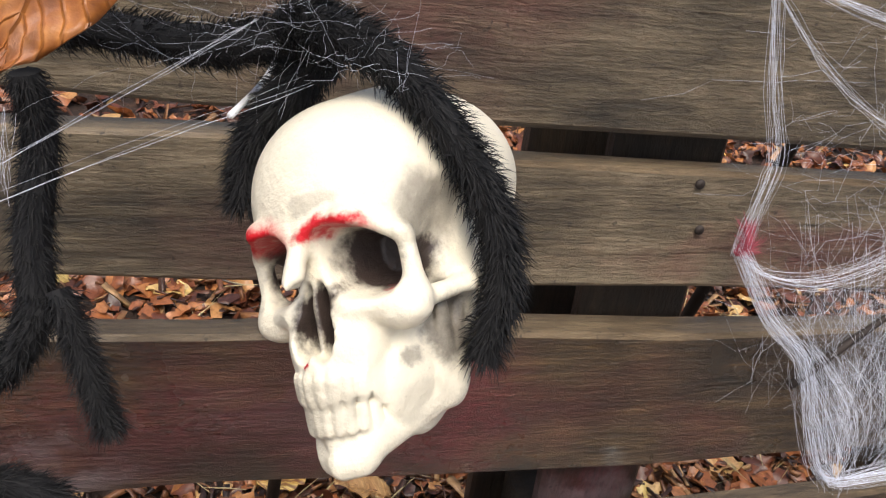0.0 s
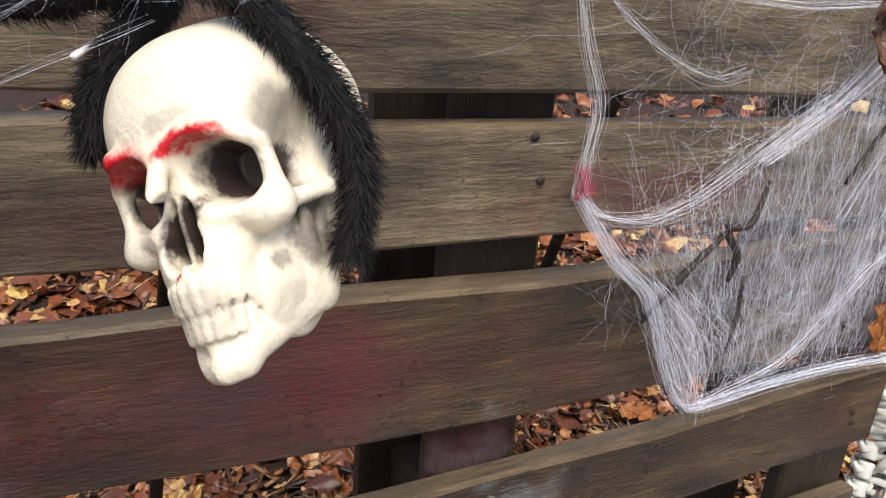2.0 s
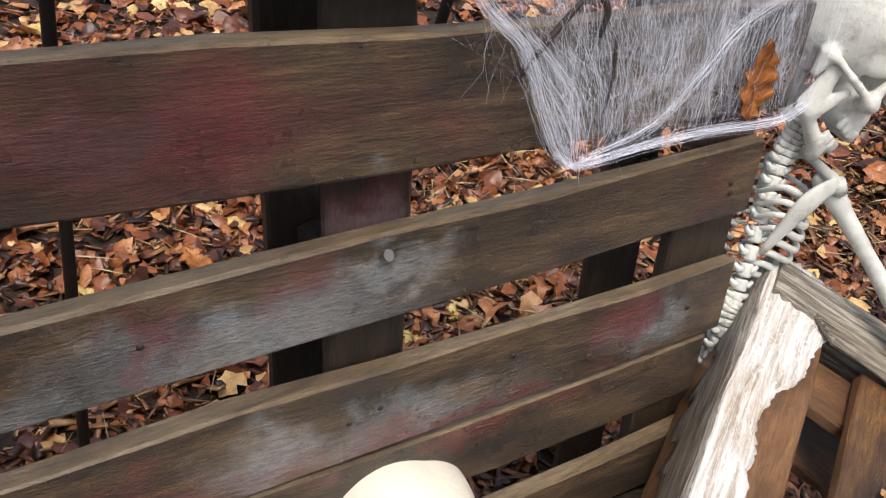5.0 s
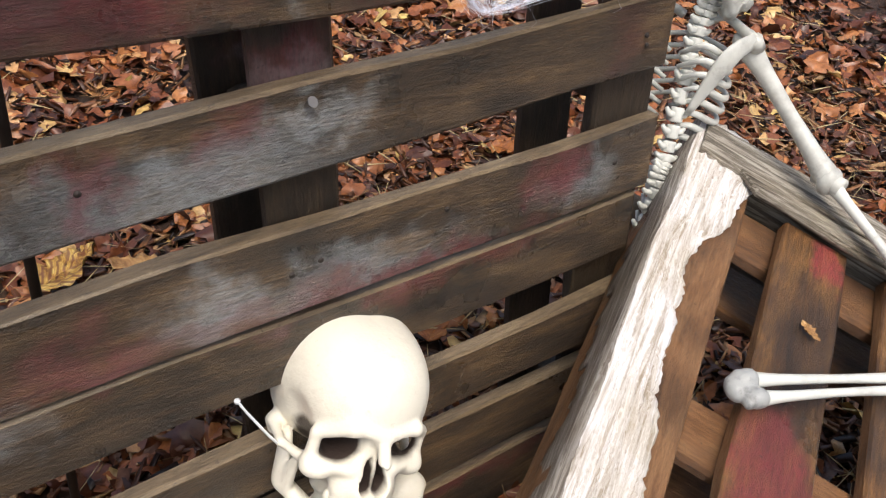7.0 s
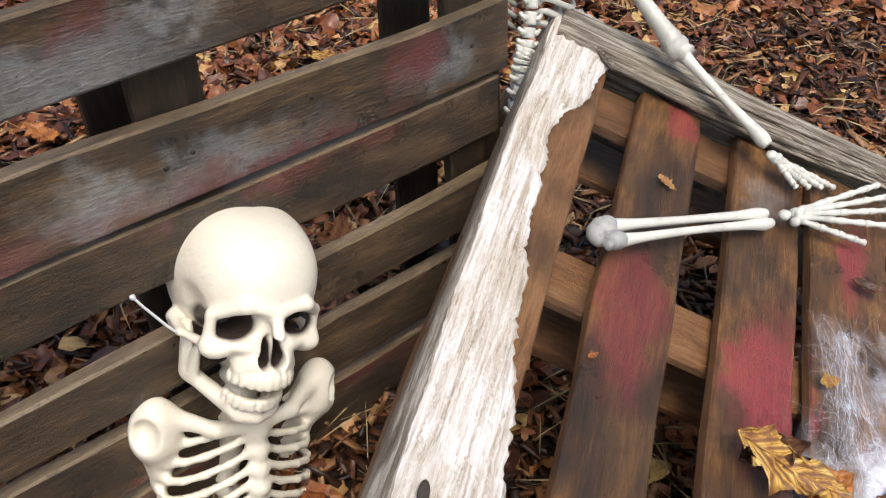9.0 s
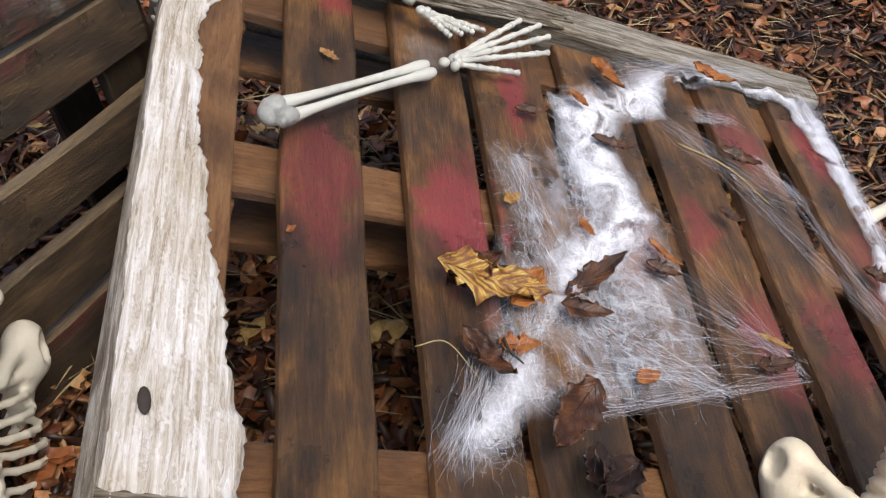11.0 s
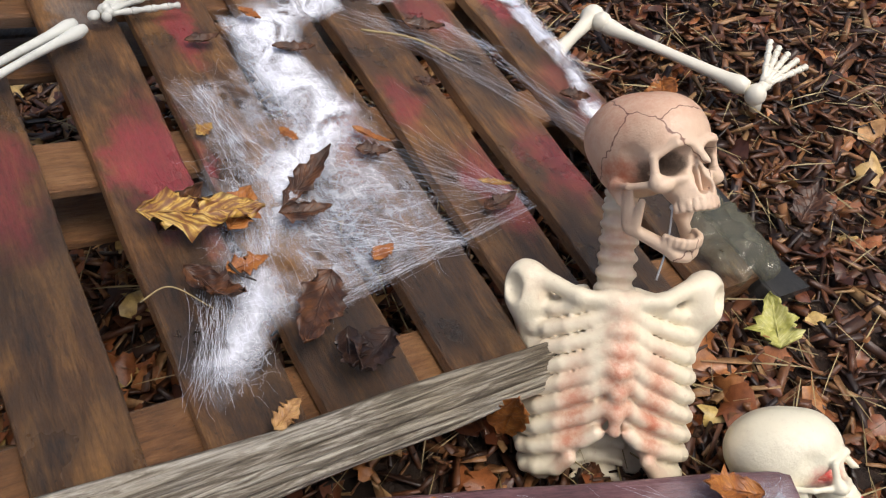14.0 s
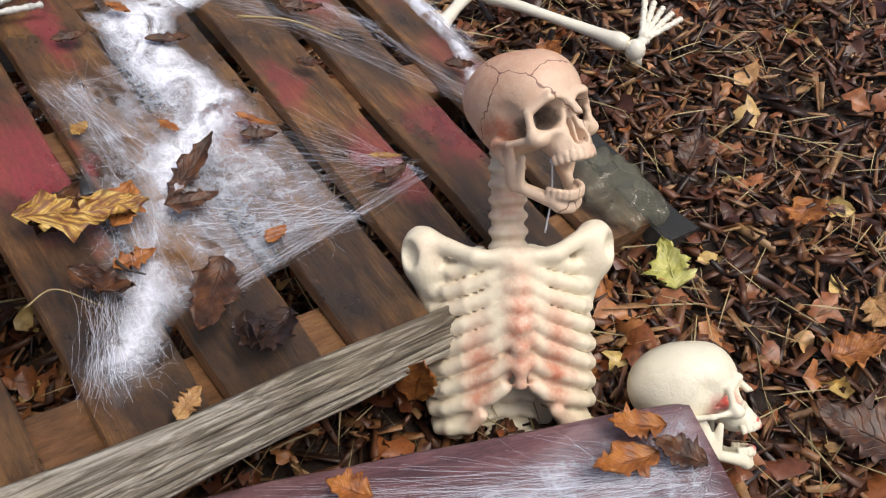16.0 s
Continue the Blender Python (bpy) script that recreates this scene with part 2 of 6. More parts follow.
# ---- materials ----
class Mat:
    """A principled material with short ways to add nodes."""
    def __init__(self, name, rough=0.6, **inputs):
        self.m = bpy.data.materials.new(name)
        self.m.use_nodes = True
        self.t = self.m.node_tree
        self.b = self.t.nodes["Principled BSDF"]
        self.b.inputs["Roughness"].default_value = rough
        for k, v in inputs.items():
            self.b.inputs[k.replace("_", " ")].default_value = v

    def n(self, kind, **sockets):
        node = self.t.nodes.new("ShaderNode" + kind)
        for k, v in sockets.items():
            self.put(node, k.replace("_", " "), v)
        return node

    def put(self, node, key, v):
        s = node.inputs[int(key[1:])] if key[0] == "i" and key[1:].isdigit() else node.inputs[key]
        if isinstance(v, bpy.types.NodeSocket):
            self.t.links.new(v, s)
        else:
            s.default_value = v

    def coord(self, scale=(1, 1, 1), which="Object", shift=None):
        c = self.n("TexCoord")
        mp = self.n("Mapping", Vector=c.outputs[which], Scale=scale)
        if shift is not None:
            self.put(mp, "Location", shift)
        return mp.outputs[0]

    def own(self):
        """An offset that differs from object to object."""
        i = self.n("ObjectInfo")
        return self.n("CombineXYZ", X=self.math("MULTIPLY", i.outputs["Random"], 31.0), Y=self.math("MULTIPLY", i.outputs["Random"], 17.0), Z=0.0).outputs[0]

    def math(self, op, a, b=0.0):
        node = self.n("Math", i0=a, i1=b)
        node.operation = op
        return node.outputs[0]

    def noise(self, vec, scale, detail=4.0, rough=0.55, twist=0.0):
        return self.n("TexNoise", Vector=vec, Scale=scale, Detail=detail, Roughness=rough, Distortion=twist).outputs["Fac"]

    def ramp(self, fac, *stops):
        node = self.n("ValToRGB", Fac=fac)
        e = node.color_ramp.elements
        while len(e) < len(stops):
            e.new(0.5)
        for k, (p, c) in zip(e, stops):
            k.position, k.color = p, (*c, 1) if len(c) == 3 else c
        return node.outputs[0]

    def step(self, v, lo, hi):
        return self.n("MapRange", Value=v, From_Min=lo, From_Max=hi).outputs[0]

    def mix(self, fac, a, b, kind="MIX"):
        node = self.n("Mix")
        node.data_type, node.blend_type = "RGBA", kind
        for key, v in (("Factor", fac), (6, a), (7, b)):
            s = node.inputs[key] if key == "Factor" else node.inputs[key]
            if isinstance(v, bpy.types.NodeSocket):
                self.t.links.new(v, s)
            else:
                s.default_value = v if key == "Factor" else (*v, 1)
        return node.outputs[2]

    def spots(self, vec, blobs, core=0.0):
        """Soft sprayed patches: (x, y, z, rx, ry, rz, strength)."""
        out = None
        for x, y, z, rx, ry, rz, st in blobs:
            a = self.n("VectorMath", i0=vec, i1=(x, y, z))
            a.operation = "SUBTRACT"
            b = self.n("VectorMath", i0=a.outputs[0], i1=(1 / rx, 1 / ry, 1 / rz))
            b.operation = "MULTIPLY"
            l = self.n("VectorMath", i0=b.outputs[0])
            l.operation = "LENGTH"
            r = self.n("MapRange", Value=l.outputs["Value"], From_Min=core, From_Max=1.0, To_Min=st, To_Max=0.0)
            r.interpolation_type = "SMOOTHSTEP"
            out = r.outputs[0] if out is None else self.math("MAXIMUM", out, r.outputs[0])
        return out

    def color(self, c):
        self.put(self.b, "Base Color", c)

    def bump(self, height, strength=0.4, dist=0.002):
        self.put(self.b, "Normal", self.n("Bump", Height=height, Strength=strength, Distance=dist).outputs[0])


def wood(name, axis, dark, mid, light, red=(), white=(), black=(), rough=(0.3, 0.6), red_col=(0.19, 0.022, 0.03), stain=0.6, core=0.1):
    """Wet weathered timber with grain along axis and sprayed paint."""
    k = Mat(name)
    s = [60, 60, 60]
    s[axis] = 5.0
    obj = k.n("TexCoord").outputs["Object"]
    shifted = k.n("VectorMath", i0=obj, i1=k.own())
    shifted.operation = "ADD"
    vec = k.n("Mapping", Vector=shifted.outputs[0], Scale=s).outputs[0]
    grain = k.noise(vec, 3.0, 6, 0.65, 0.6)
    fine = k.noise(vec, 8.0, 6, 0.75, 0.8)
    saw = k.noise(k.n("Mapping", Vector=shifted.outputs[0], Scale=[90 if n != axis else 22 for n in range(3)]).outputs[0], 4.0, 5, 0.7)
    patch = k.n("Mapping", Vector=shifted.outputs[0], Scale=[13 if n != axis else 4 for n in range(3)]).outputs[0]
    mottle = k.noise(patch, 1.6, 7, 0.68, 0.4)
    tone = k.math("ADD", k.math("MULTIPLY", mottle, 0.65), k.math("MULTIPLY", grain, 0.35))
    col = k.ramp(tone, (0.36, dark), (0.5, mid), (0.62, light))
    col = k.mix(k.step(fine, 0.35, 0.75), col, k.mix(1.0, col, (0.7, 0.66, 0.6), "MULTIPLY"))
    blot = k.noise(shifted.outputs[0], 9.0, 5, 0.6)
    col = k.mix(k.math("MULTIPLY", k.step(blot, 0.48, 0.68), stain), col, (0.012, 0.011, 0.009))
    speck = k.noise(shifted.outputs[0], 160.0, 3, 0.6)
    breakup = k.step(k.noise(obj, 26.0, 6, 0.75), 0.38, 0.62)
    worn = k.math("MULTIPLY", breakup, k.step(saw, 0.62, 0.4))
    drift = k.n("VectorMath", i0=k.n("TexNoise", Vector=obj, Scale=14.0, Detail=5.0, Roughness=0.65).outputs["Color"], i1=(0.5, 0.5, 0.5))
    drift.operation = "SUBTRACT"
    drift2 = k.n("VectorMath", i0=drift.outputs[0], i1=(0.16, 0.16, 0.16))
    drift2.operation = "MULTIPLY"
    warp = k.n("VectorMath", i0=obj, i1=drift2.outputs[0])
    warp.operation = "ADD"
    for blobs, c, keep in ((black, (0.012, 0.013, 0.014), 0.9), (white, (0.46, 0.51, 0.53), 0.72), (red, red_col, 0.85)):
        if blobs:
            f = k.math("MULTIPLY", k.spots(warp.outputs[0], blobs, core), k.math("ADD", k.math("MULTIPLY", worn, 0.4), 0.6))
            col = k.mix(k.math("MULTIPLY", f, keep), col, c)
    col = k.mix(k.math("MULTIPLY", k.step(speck, 0.66, 0.72), 0.6), col, (0.02, 0.016, 0.012))
    col = k.mix(k.math("MULTIPLY", k.step(saw, 0.5, 0.66), 0.4), col, k.mix(1.0, col, (0.35, 0.33, 0.3), "MULTIPLY"))
    k.color(col)
    k.put(k.b, "Roughness", k.n("MapRange", Value=blot, From_Min=0.3, From_Max=0.7, To_Min=rough[1], To_Max=rough[0]).outputs[0])
    h = k.math("ADD", k.math("ADD", k.math("MULTIPLY", grain, 0.5), k.math("MULTIPLY", fine, 0.5)), k.math("MULTIPLY", saw, 0.8))
    k.bump(h, 1.0, 0.005)
    k.b.inputs["Coat Weight"].default_value, k.b.inputs["Coat Roughness"].default_value = 0.22, 0.25
    return k.m


F = FRONT
MAT_BOARD = wood("painted_board", 0, (0.013, 0.010, 0.006), (0.078, 0.049, 0.024), (0.21, 0.13, 0.06),
    red=[(0.05, F, 0.75, 0.32, 0.5, 0.065, 0.7), (0.15, F, 0.42, 0.3, 0.5, 0.025, 0.5), (0.03, F, 0.76, 0.16, 0.5, 0.07, 0.5), (0.12, F, 0.75, 0.07, 0.5, 0.09, 1.1), (-0.1, F, 0.72, 0.2, 0.5, 0.05, 0.5), (0.58, F, 0.47, 0.05, 0.5, 0.05, 1.0), (0.35, F, 0.40, 0.35, 0.5, 0.035, 0.8), (0.08, F, 0.58, 0.03, 0.5, 0.06, 0.8), (0.20, F, 0.6, 0.03, 0.5, 0.05, 0.7), (0.05, F, 0.42, 0.09, 0.5, 0.05, 0.8), (0.38, F, 0.855, 0.2, 0.5, 0.03, 0.6), (0.10, F, 1.02, 0.16, 0.5, 0.12, 1.0), (0.65, F, 0.61, 0.05, 0.5, 0.05, 0.35), (0.32, F, 0.72, 0.07, 0.5, 0.04, 0.4), (0.3, F, 0.04, 0.5, 0.5, 0.03, 1.0)],
    white=[(0.16, F, 0.565, 0.2, 0.5, 0.055, 0.8), (-0.05, F, 0.55, 0.15, 0.5, 0.05, 0.6), (0.25, F, 0.42, 0.3, 0.5, 0.045, 0.5), (0.05, F, 0.75, 0.12, 0.5, 0.03, 0.15), (0.28, F, 0.6, 0.09, 0.5, 0.035, 0.9), (0.10, F, 0.56, 0.1, 0.5, 0.06, 0.5), (0.16, F, 0.43, 0.1, 0.5, 0.055, 0.95), (0.32, F, 0.43, 0.09, 0.5, 0.04, 0.7), (0.62, F, 0.45, 0.08, 0.5, 0.05, 0.6), (-0.05, F, 0.38, 0.08, 0.5, 0.05, 0.5), (-0.1, F, 0.71, 0.06, 0.5, 0.03, 0.5), (0.27, F, 0.66, 0.05, 0.5, 0.03, 0.6)],
    black=[(0.25, F, 0.57, 0.6, 0.5, 0.03, 0.5), (0.3, F, 0.35, 0.6, 0.5, 0.06, 0.5), (0.0, F, 0.7, 0.3, 0.5, 0.1, 0.5)], rough=(0.2, 0.42))
MAT_BOARD_DRY = wood("weathered_top_board", 0, (0.045, 0.037, 0.025), (0.19, 0.15, 0.095), (0.36, 0.29, 0.19),
    red=[(0.10, F, 1.02, 0.14, 0.5, 0.1, 0.55), (0.38, F, 0.855, 0.2, 0.5, 0.03, 0.6), (0.02, F, 0.87, 0.1, 0.5, 0.05, 0.3)], stain=0.4, rough=(0.3, 0.55))
MAT_BOARD_TOP = wood("bare_board_edge", 0, (0.1, 0.07, 0.04), (0.23, 0.165, 0.095), (0.36, 0.27, 0.16), stain=0.25)
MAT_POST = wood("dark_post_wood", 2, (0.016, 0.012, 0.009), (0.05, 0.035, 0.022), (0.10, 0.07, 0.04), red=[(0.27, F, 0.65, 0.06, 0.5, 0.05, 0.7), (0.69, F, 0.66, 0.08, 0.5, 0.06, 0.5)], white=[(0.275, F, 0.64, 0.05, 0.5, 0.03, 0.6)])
MAT_SLAT = wood("painted_slat", 1, (0.035, 0.018, 0.009), (0.16, 0.075, 0.026), (0.38, 0.19, 0.06),
    red=[(-0.027, 0.029, 0, 0.06, 0.13, 0.5, 1.1), (-0.17, 0.40, 0, 0.03, 0.05, 0.5, 1.0), (-0.2, 0.05, 0, 0.07, 0.14, 0.5, 0.6), (0.0, 0.02, 0, 0.05, 0.16, 0.5, 0.95), (0.10, 0.29, 0, 0.035, 0.09, 0.5, 1.0), (0.24, 0.05, 0, 0.05, 0.1, 0.5, 0.4), (0.36, 0.09, 0, 0.05, 0.09, 0.5, 0.8), (0.42, -0.1, 0, 0.06, 0.12, 0.5, 0.8), (0.52, 0.3, 0, 0.06, 0.1, 0.5, 0.7), (0.55, -0.08, 0, 0.06, 0.13, 0.5, 0.7), (0.7, 0.33, 0, 0.06, 0.1, 0.5, 1.0), (0.7, 0.05, 0, 0.06, 0.14, 0.5, 0.5)],
    white=[(-0.04, 0.33, 0, 0.05, 0.05, 0.5, 0.4)],
    black=[(-0.19, 0.0, 0, 0.06, 0.3, 0.5, 0.75), (-0.03, -0.2, 0, 0.06, 0.2, 0.5, 0.8), (0.09, -0.28, 0, 0.08, 0.1, 0.5, 0.9), (0.25, -0.26, 0, 0.08, 0.13, 0.5, 0.9), (0.38, -0.25, 0, 0.07, 0.16, 0.5, 0.85), (0.26, 0.12, 0, 0.06, 0.1, 0.5, 0.5), (-0.19, -0.1, 0, 0.11, 0.2, 0.5, 0.9), (-0.19, -0.26, 0, 0.1, 0.1, 0.5, 0.6), (-0.19, 0.26, 0, 0.1, 0.14, 0.5, 0.8), (-0.03, -0.26, 0, 0.09, 0.16, 0.5, 0.95), (-0.06, 0.2, 0, 0.06, 0.09, 0.5, 0.8), (-0.06, -0.02, 0, 0.03, 0.05, 0.5, 0.7), (0.09, -0.33, 0, 0.08, 0.07, 0.5, 0.95), (0.25, -0.26, 0, 0.09, 0.14, 0.5, 0.9), (0.38, -0.2, 0, 0.08, 0.1, 0.5, 0.7), (0.52, 0.12, 0, 0.08, 0.12, 0.5, 0.8), (0.53, -0.25, 0, 0.1, 0.13, 0.5, 0.95), (0.38, 0.32, 0, 0.07, 0.1, 0.5, 0.6), (0.7, -0.2, 0, 0.1, 0.2, 0.5, 0.9)], rough=(0.22, 0.45), red_col=(0.4, 0.05, 0.07), core=0.35)
MAT_RAW = wood("raw_orange_wood", 0, (0.11, 0.05, 0.018), (0.24, 0.11, 0.04), (0.36, 0.19, 0.08), stain=0.5)
MAT_RAW_Y = wood("raw_orange_plank", 1, (0.13, 0.06, 0.02), (0.27, 0.13, 0.05), (0.4, 0.22, 0.1), stain=0.45)
MAT_BLACKEND = wood("blackened_timber", 1, (0.008, 0.008, 0.008), (0.018, 0.018, 0.017), (0.05, 0.047, 0.04), red=[(0.8, -0.36, -0.07, 0.2, 0.2, 0.025, 0.9)], rough=(0.35, 0.6))
MAT_PURPLE = wood("purple_board", 1, (0.07, 0.03, 0.04), (0.2, 0.09, 0.105), (0.33, 0.18, 0.19), stain=0.3)


def fibre(name, axis, a, b, c, rough=0.5):
    """Stretched sheet of pale fibres over timber."""
    k = Mat(name, rough)
    s = [60, 60, 60]
    s[axis] = 4.0
    obj = k.coord()
    vec = k.coord(s)
    g = k.noise(vec, 2.2, 8, 0.72, 1.1)
    f = k.noise(vec, 9.0, 5, 0.7)
    big = k.noise(obj, 7.0, 4, 0.6)
    col = k.ramp(g, (0.34, a), (0.47, b), (0.6, c))
    col = k.mix(k.step(big, 0.42, 0.66), col, k.mix(1.0, col, (0.8, 0.76, 0.68), "MULTIPLY"))
    col = k.mix(k.math("MULTIPLY", k.step(f, 0.6, 0.72), 0.55), col, (0.16, 0.13, 0.1))
    k.color(col)
    k.bump(k.math("ADD", g, k.math("MULTIPLY", f, 0.6)), 0.7, 0.004)
    return k.m


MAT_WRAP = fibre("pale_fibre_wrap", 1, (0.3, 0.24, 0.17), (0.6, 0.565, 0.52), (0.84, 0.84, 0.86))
# darker copy of the wrap: shade put into the colour of its side
MAT_WRAP_SHADED = fibre("shaded_fibre_side", 1, (0.07, 0.055, 0.04), (0.19, 0.165, 0.14), (0.42, 0.4, 0.37))
MAT_WRAP_X = fibre("weathered_fibre_rope", 0, (0.04, 0.03, 0.02), (0.16, 0.135, 0.1), (0.42, 0.39, 0.33))


def bone(name, base, dirt, dirt_amount=0.5, red=(), wash_shade=(), rough=0.38, cracks=False, blush=(), dirt_scale=5.0, warp=0.14):
    k = Mat(name, rough)
    obj = k.coord()
    big = k.noise(obj, dirt_scale, 6, 0.65)
    small = k.noise(obj, 30.0, 4, 0.6)
    col = k.mix(k.math("MULTIPLY", k.step(big, 0.5, 0.75), dirt_amount), base, dirt)
    col = k.mix(k.math("MULTIPLY", k.step(small, 0.64, 0.72), 0.35), col, dirt)
    breakup = k.step(k.noise(obj, 12.0, 5, 0.7), 0.36, 0.6)
    wav = k.n("VectorMath", i0=k.n("TexNoise", Vector=obj, Scale=7.0, Detail=5.0, Roughness=0.65).outputs["Color"], i1=(0.5, 0.5, 0.5))
    wav.operation = "SUBTRACT"
    wav2 = k.n("VectorMath", i0=wav.outputs[0], i1=(warp, warp, warp))
    wav2.operation = "MULTIPLY"
    bent = k.n("VectorMath", i0=obj, i1=wav2.outputs[0])
    bent.operation = "ADD"
    bent = bent.outputs[0]
    if blush:
        col = k.mix(k.math("MULTIPLY", k.spots(bent, blush, 0.0), k.math("ADD", k.math("MULTIPLY", breakup, 0.5), 0.4)), col, (0.52, 0.19, 0.11))
    # dark wash that also paints shade into sockets and other hollows
    if wash_shade:
        col = k.mix(k.math("MULTIPLY", k.spots(bent, wash_shade, 0.6), k.math("ADD", k.math("MULTIPLY", breakup, 0.2), 0.8)), col, (0.05, 0.036, 0.03))
    if red:
        col = k.mix(k.math("MULTIPLY", k.spots(bent, red, 0.25), k.math("ADD", k.math("MULTIPLY", breakup, 0.5), 0.5)), col, (0.55, 0.012, 0.02))
    if cracks:
        v = k.n("TexVoronoi", Vector=k.n("Mapping", Vector=obj, Scale=(1.6, 1.6, 1.6)).outputs[0], Scale=1.0)
        v.feature = "DISTANCE_TO_EDGE"
        wob = k.n("VectorMath", i0=obj, i1=k.n("VectorMath", i0=k.n("TexNoise", Vector=obj, Scale=9.0).outputs["Color"], i1=(0.12, 0.12, 0.12)).outputs[0])
        wob.operation = "ADD"
        wob.inputs[1].links[0].from_node.operation = "MULTIPLY"
        k.t.links.new(wob.outputs[0], v.inputs["Vector"])
        v.inputs["Scale"].default_value = 1.05
        col = k.mix(k.math("MULTIPLY", k.step(v.outputs[0], 0.007, 0.002), 0.85), col, (0.12, 0.03, 0.02))
    k.color(col)
    k.bump(k.math("ADD", k.math("MULTIPLY", big, 0.6), k.math("MULTIPLY", small, 0.4)), 0.25, 0.01)
    return k.m


def both_sides(x, y, z, rx, ry, rz, s):
    return [(x, y, z, rx, ry, rz, s), (-x, y, z, rx, ry, rz, s)]


# antique wash plus painted shade in sockets, nose, temples, cheeks and tooth line
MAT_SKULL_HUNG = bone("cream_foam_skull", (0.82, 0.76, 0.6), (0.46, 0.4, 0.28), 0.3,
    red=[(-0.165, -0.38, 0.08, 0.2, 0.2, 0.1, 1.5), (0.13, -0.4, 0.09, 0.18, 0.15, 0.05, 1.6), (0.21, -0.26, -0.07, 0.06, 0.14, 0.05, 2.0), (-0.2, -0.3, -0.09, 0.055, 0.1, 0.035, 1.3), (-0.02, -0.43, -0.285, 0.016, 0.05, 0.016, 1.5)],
    wash_shade=both_sides(0.165, -0.13, -0.01, 0.17, 0.27, 0.155, 1.3) + both_sides(0.03, -0.26, -0.17, 0.1, 0.17, 0.14, 1.4) + both_sides(0.32, -0.14, 0.1, 0.13, 0.16, 0.17, 0.62) + both_sides(0.28, -0.07, -0.24, 0.1, 0.13, 0.17, 0.85)
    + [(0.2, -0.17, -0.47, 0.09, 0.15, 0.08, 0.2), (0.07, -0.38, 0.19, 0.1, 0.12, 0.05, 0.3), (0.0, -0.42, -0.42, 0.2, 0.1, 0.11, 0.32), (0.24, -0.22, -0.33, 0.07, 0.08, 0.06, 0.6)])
MAT_BONE_WHITE = bone("ivory_plastic_bone", (0.78, 0.74, 0.62), (0.5, 0.44, 0.32), 0.35)
# dark patches colour the black eye inserts and paint shade into the nose
MAT_SKULL_WHITE = bone("ivory_plastic_skull", (0.78, 0.74, 0.62), (0.55, 0.46, 0.34), 0.3, warp=0.05, wash_shade=both_sides(0.165, -0.12, -0.01, 0.18, 0.24, 0.16, 1.8) + both_sides(0.03, -0.25, -0.17, 0.1, 0.16, 0.13, 1.5),
    blush=both_sides(0.34, -0.13, 0.08, 0.1, 0.14, 0.14, 0.35))
MAT_BONE_GREY = bone("grey_plastic_bone", (0.62, 0.63, 0.58), (0.2, 0.19, 0.17), 0.75, dirt_scale=9.0)
MAT_JOINT = bone("grey_smudged_joint", (0.34, 0.35, 0.34), (0.06, 0.06, 0.06), 0.9, dirt_scale=60.0)
MAT_BONE_PINK = bone("pinkish_resin_bone", (0.78, 0.7, 0.53), (0.55, 0.36, 0.25), 0.5, cracks=False,
    blush=[(0.0, -0.25, 0.55, 0.14, 0.3, 0.65, 1.2), (-0.2, -0.25, 0.35, 0.13, 0.3, 0.5, 1.2), (0.2, -0.25, 0.4, 0.15, 0.3, 0.55, 1.2), (0.0, 0.0, 1.2, 0.2, 0.3, 0.3, 0.8), (0.0, 0.0, 0.8, 0.3, 0.3, 0.2, 0.6)])
# shade of the eye sockets is painted into the resin colour
MAT_SKULL_PINK = bone("pinkish_resin_skull", (0.72, 0.54, 0.39), (0.6, 0.4, 0.28), 0.6, cracks=True, blush=[(0.0, 0.1, 0.35, 0.7, 0.7, 0.5, 1.3), (-0.3, 0.1, 0.0, 0.3, 0.35, 0.25, 1.3)], wash_shade=both_sides(0.155, -0.15, -0.03, 0.17, 0.24, 0.14, 0.9))
MAT_SKULL_GROUND = bone("cream_skull_red_mouth", (0.8, 0.75, 0.58), (0.5, 0.42, 0.3), 0.4, cracks=False, red=[(0.0, -0.42, -0.36, 0.2, 0.16, 0.03, 1.2), (0.0, -0.42, -0.28, 0.22, 0.14, 0.03, 1.3), (0.0, -0.38, -0.5, 0.2, 0.16, 0.05, 1.2)] + both_sides(0.16, -0.16, -0.02, 0.18, 0.26, 0.16, 1.0))


def plain(name, col, rough=0.5, metal=0.0, scale=40.0, vary=0.35):
    k = Mat(name, rough, Metallic=metal)
    g = k.noise(k.coord(), scale, 4, 0.6)
    k.color(k.mix(k.step(g, 0.35, 0.7), col, tuple(c * (1 - vary) for c in col)))
    k.bump(g, 0.2, 0.001)
    return k.m


MAT_FUR = plain("black_fur", (0.004, 0.004, 0.005), 0.8)
MAT_TIE = plain("white_nylon", (0.75, 0.77, 0.78), 0.35)
MAT_METAL = plain("rusty_steel", (0.3, 0.27, 0.24), 0.4, 0.8)
MAT_TWIG = plain("dark_twig", (0.035, 0.025, 0.02), 0.7)
MAT_STRAW = plain("pale_straw", (0.42, 0.33, 0.16), 0.6)
MAT_STAKE = plain("brown_stake", (0.04, 0.026, 0.016), 0.6)
MAT_PINKWEB = plain("red_dyed_fibre", (0.5, 0.1, 0.14), 0.8)
MAT_CLEAR = plain("clear_wrinkled_film", (0.3, 0.29, 0.2), 0.1, scale=90.0, vary=0.7)
MAT_CLEAR.node_tree.nodes["Principled BSDF"].inputs["Alpha"].default_value = 0.34
MAT_BLUE = plain("blue_plastic_scrap", (0.05, 0.15, 0.5), 0.4)
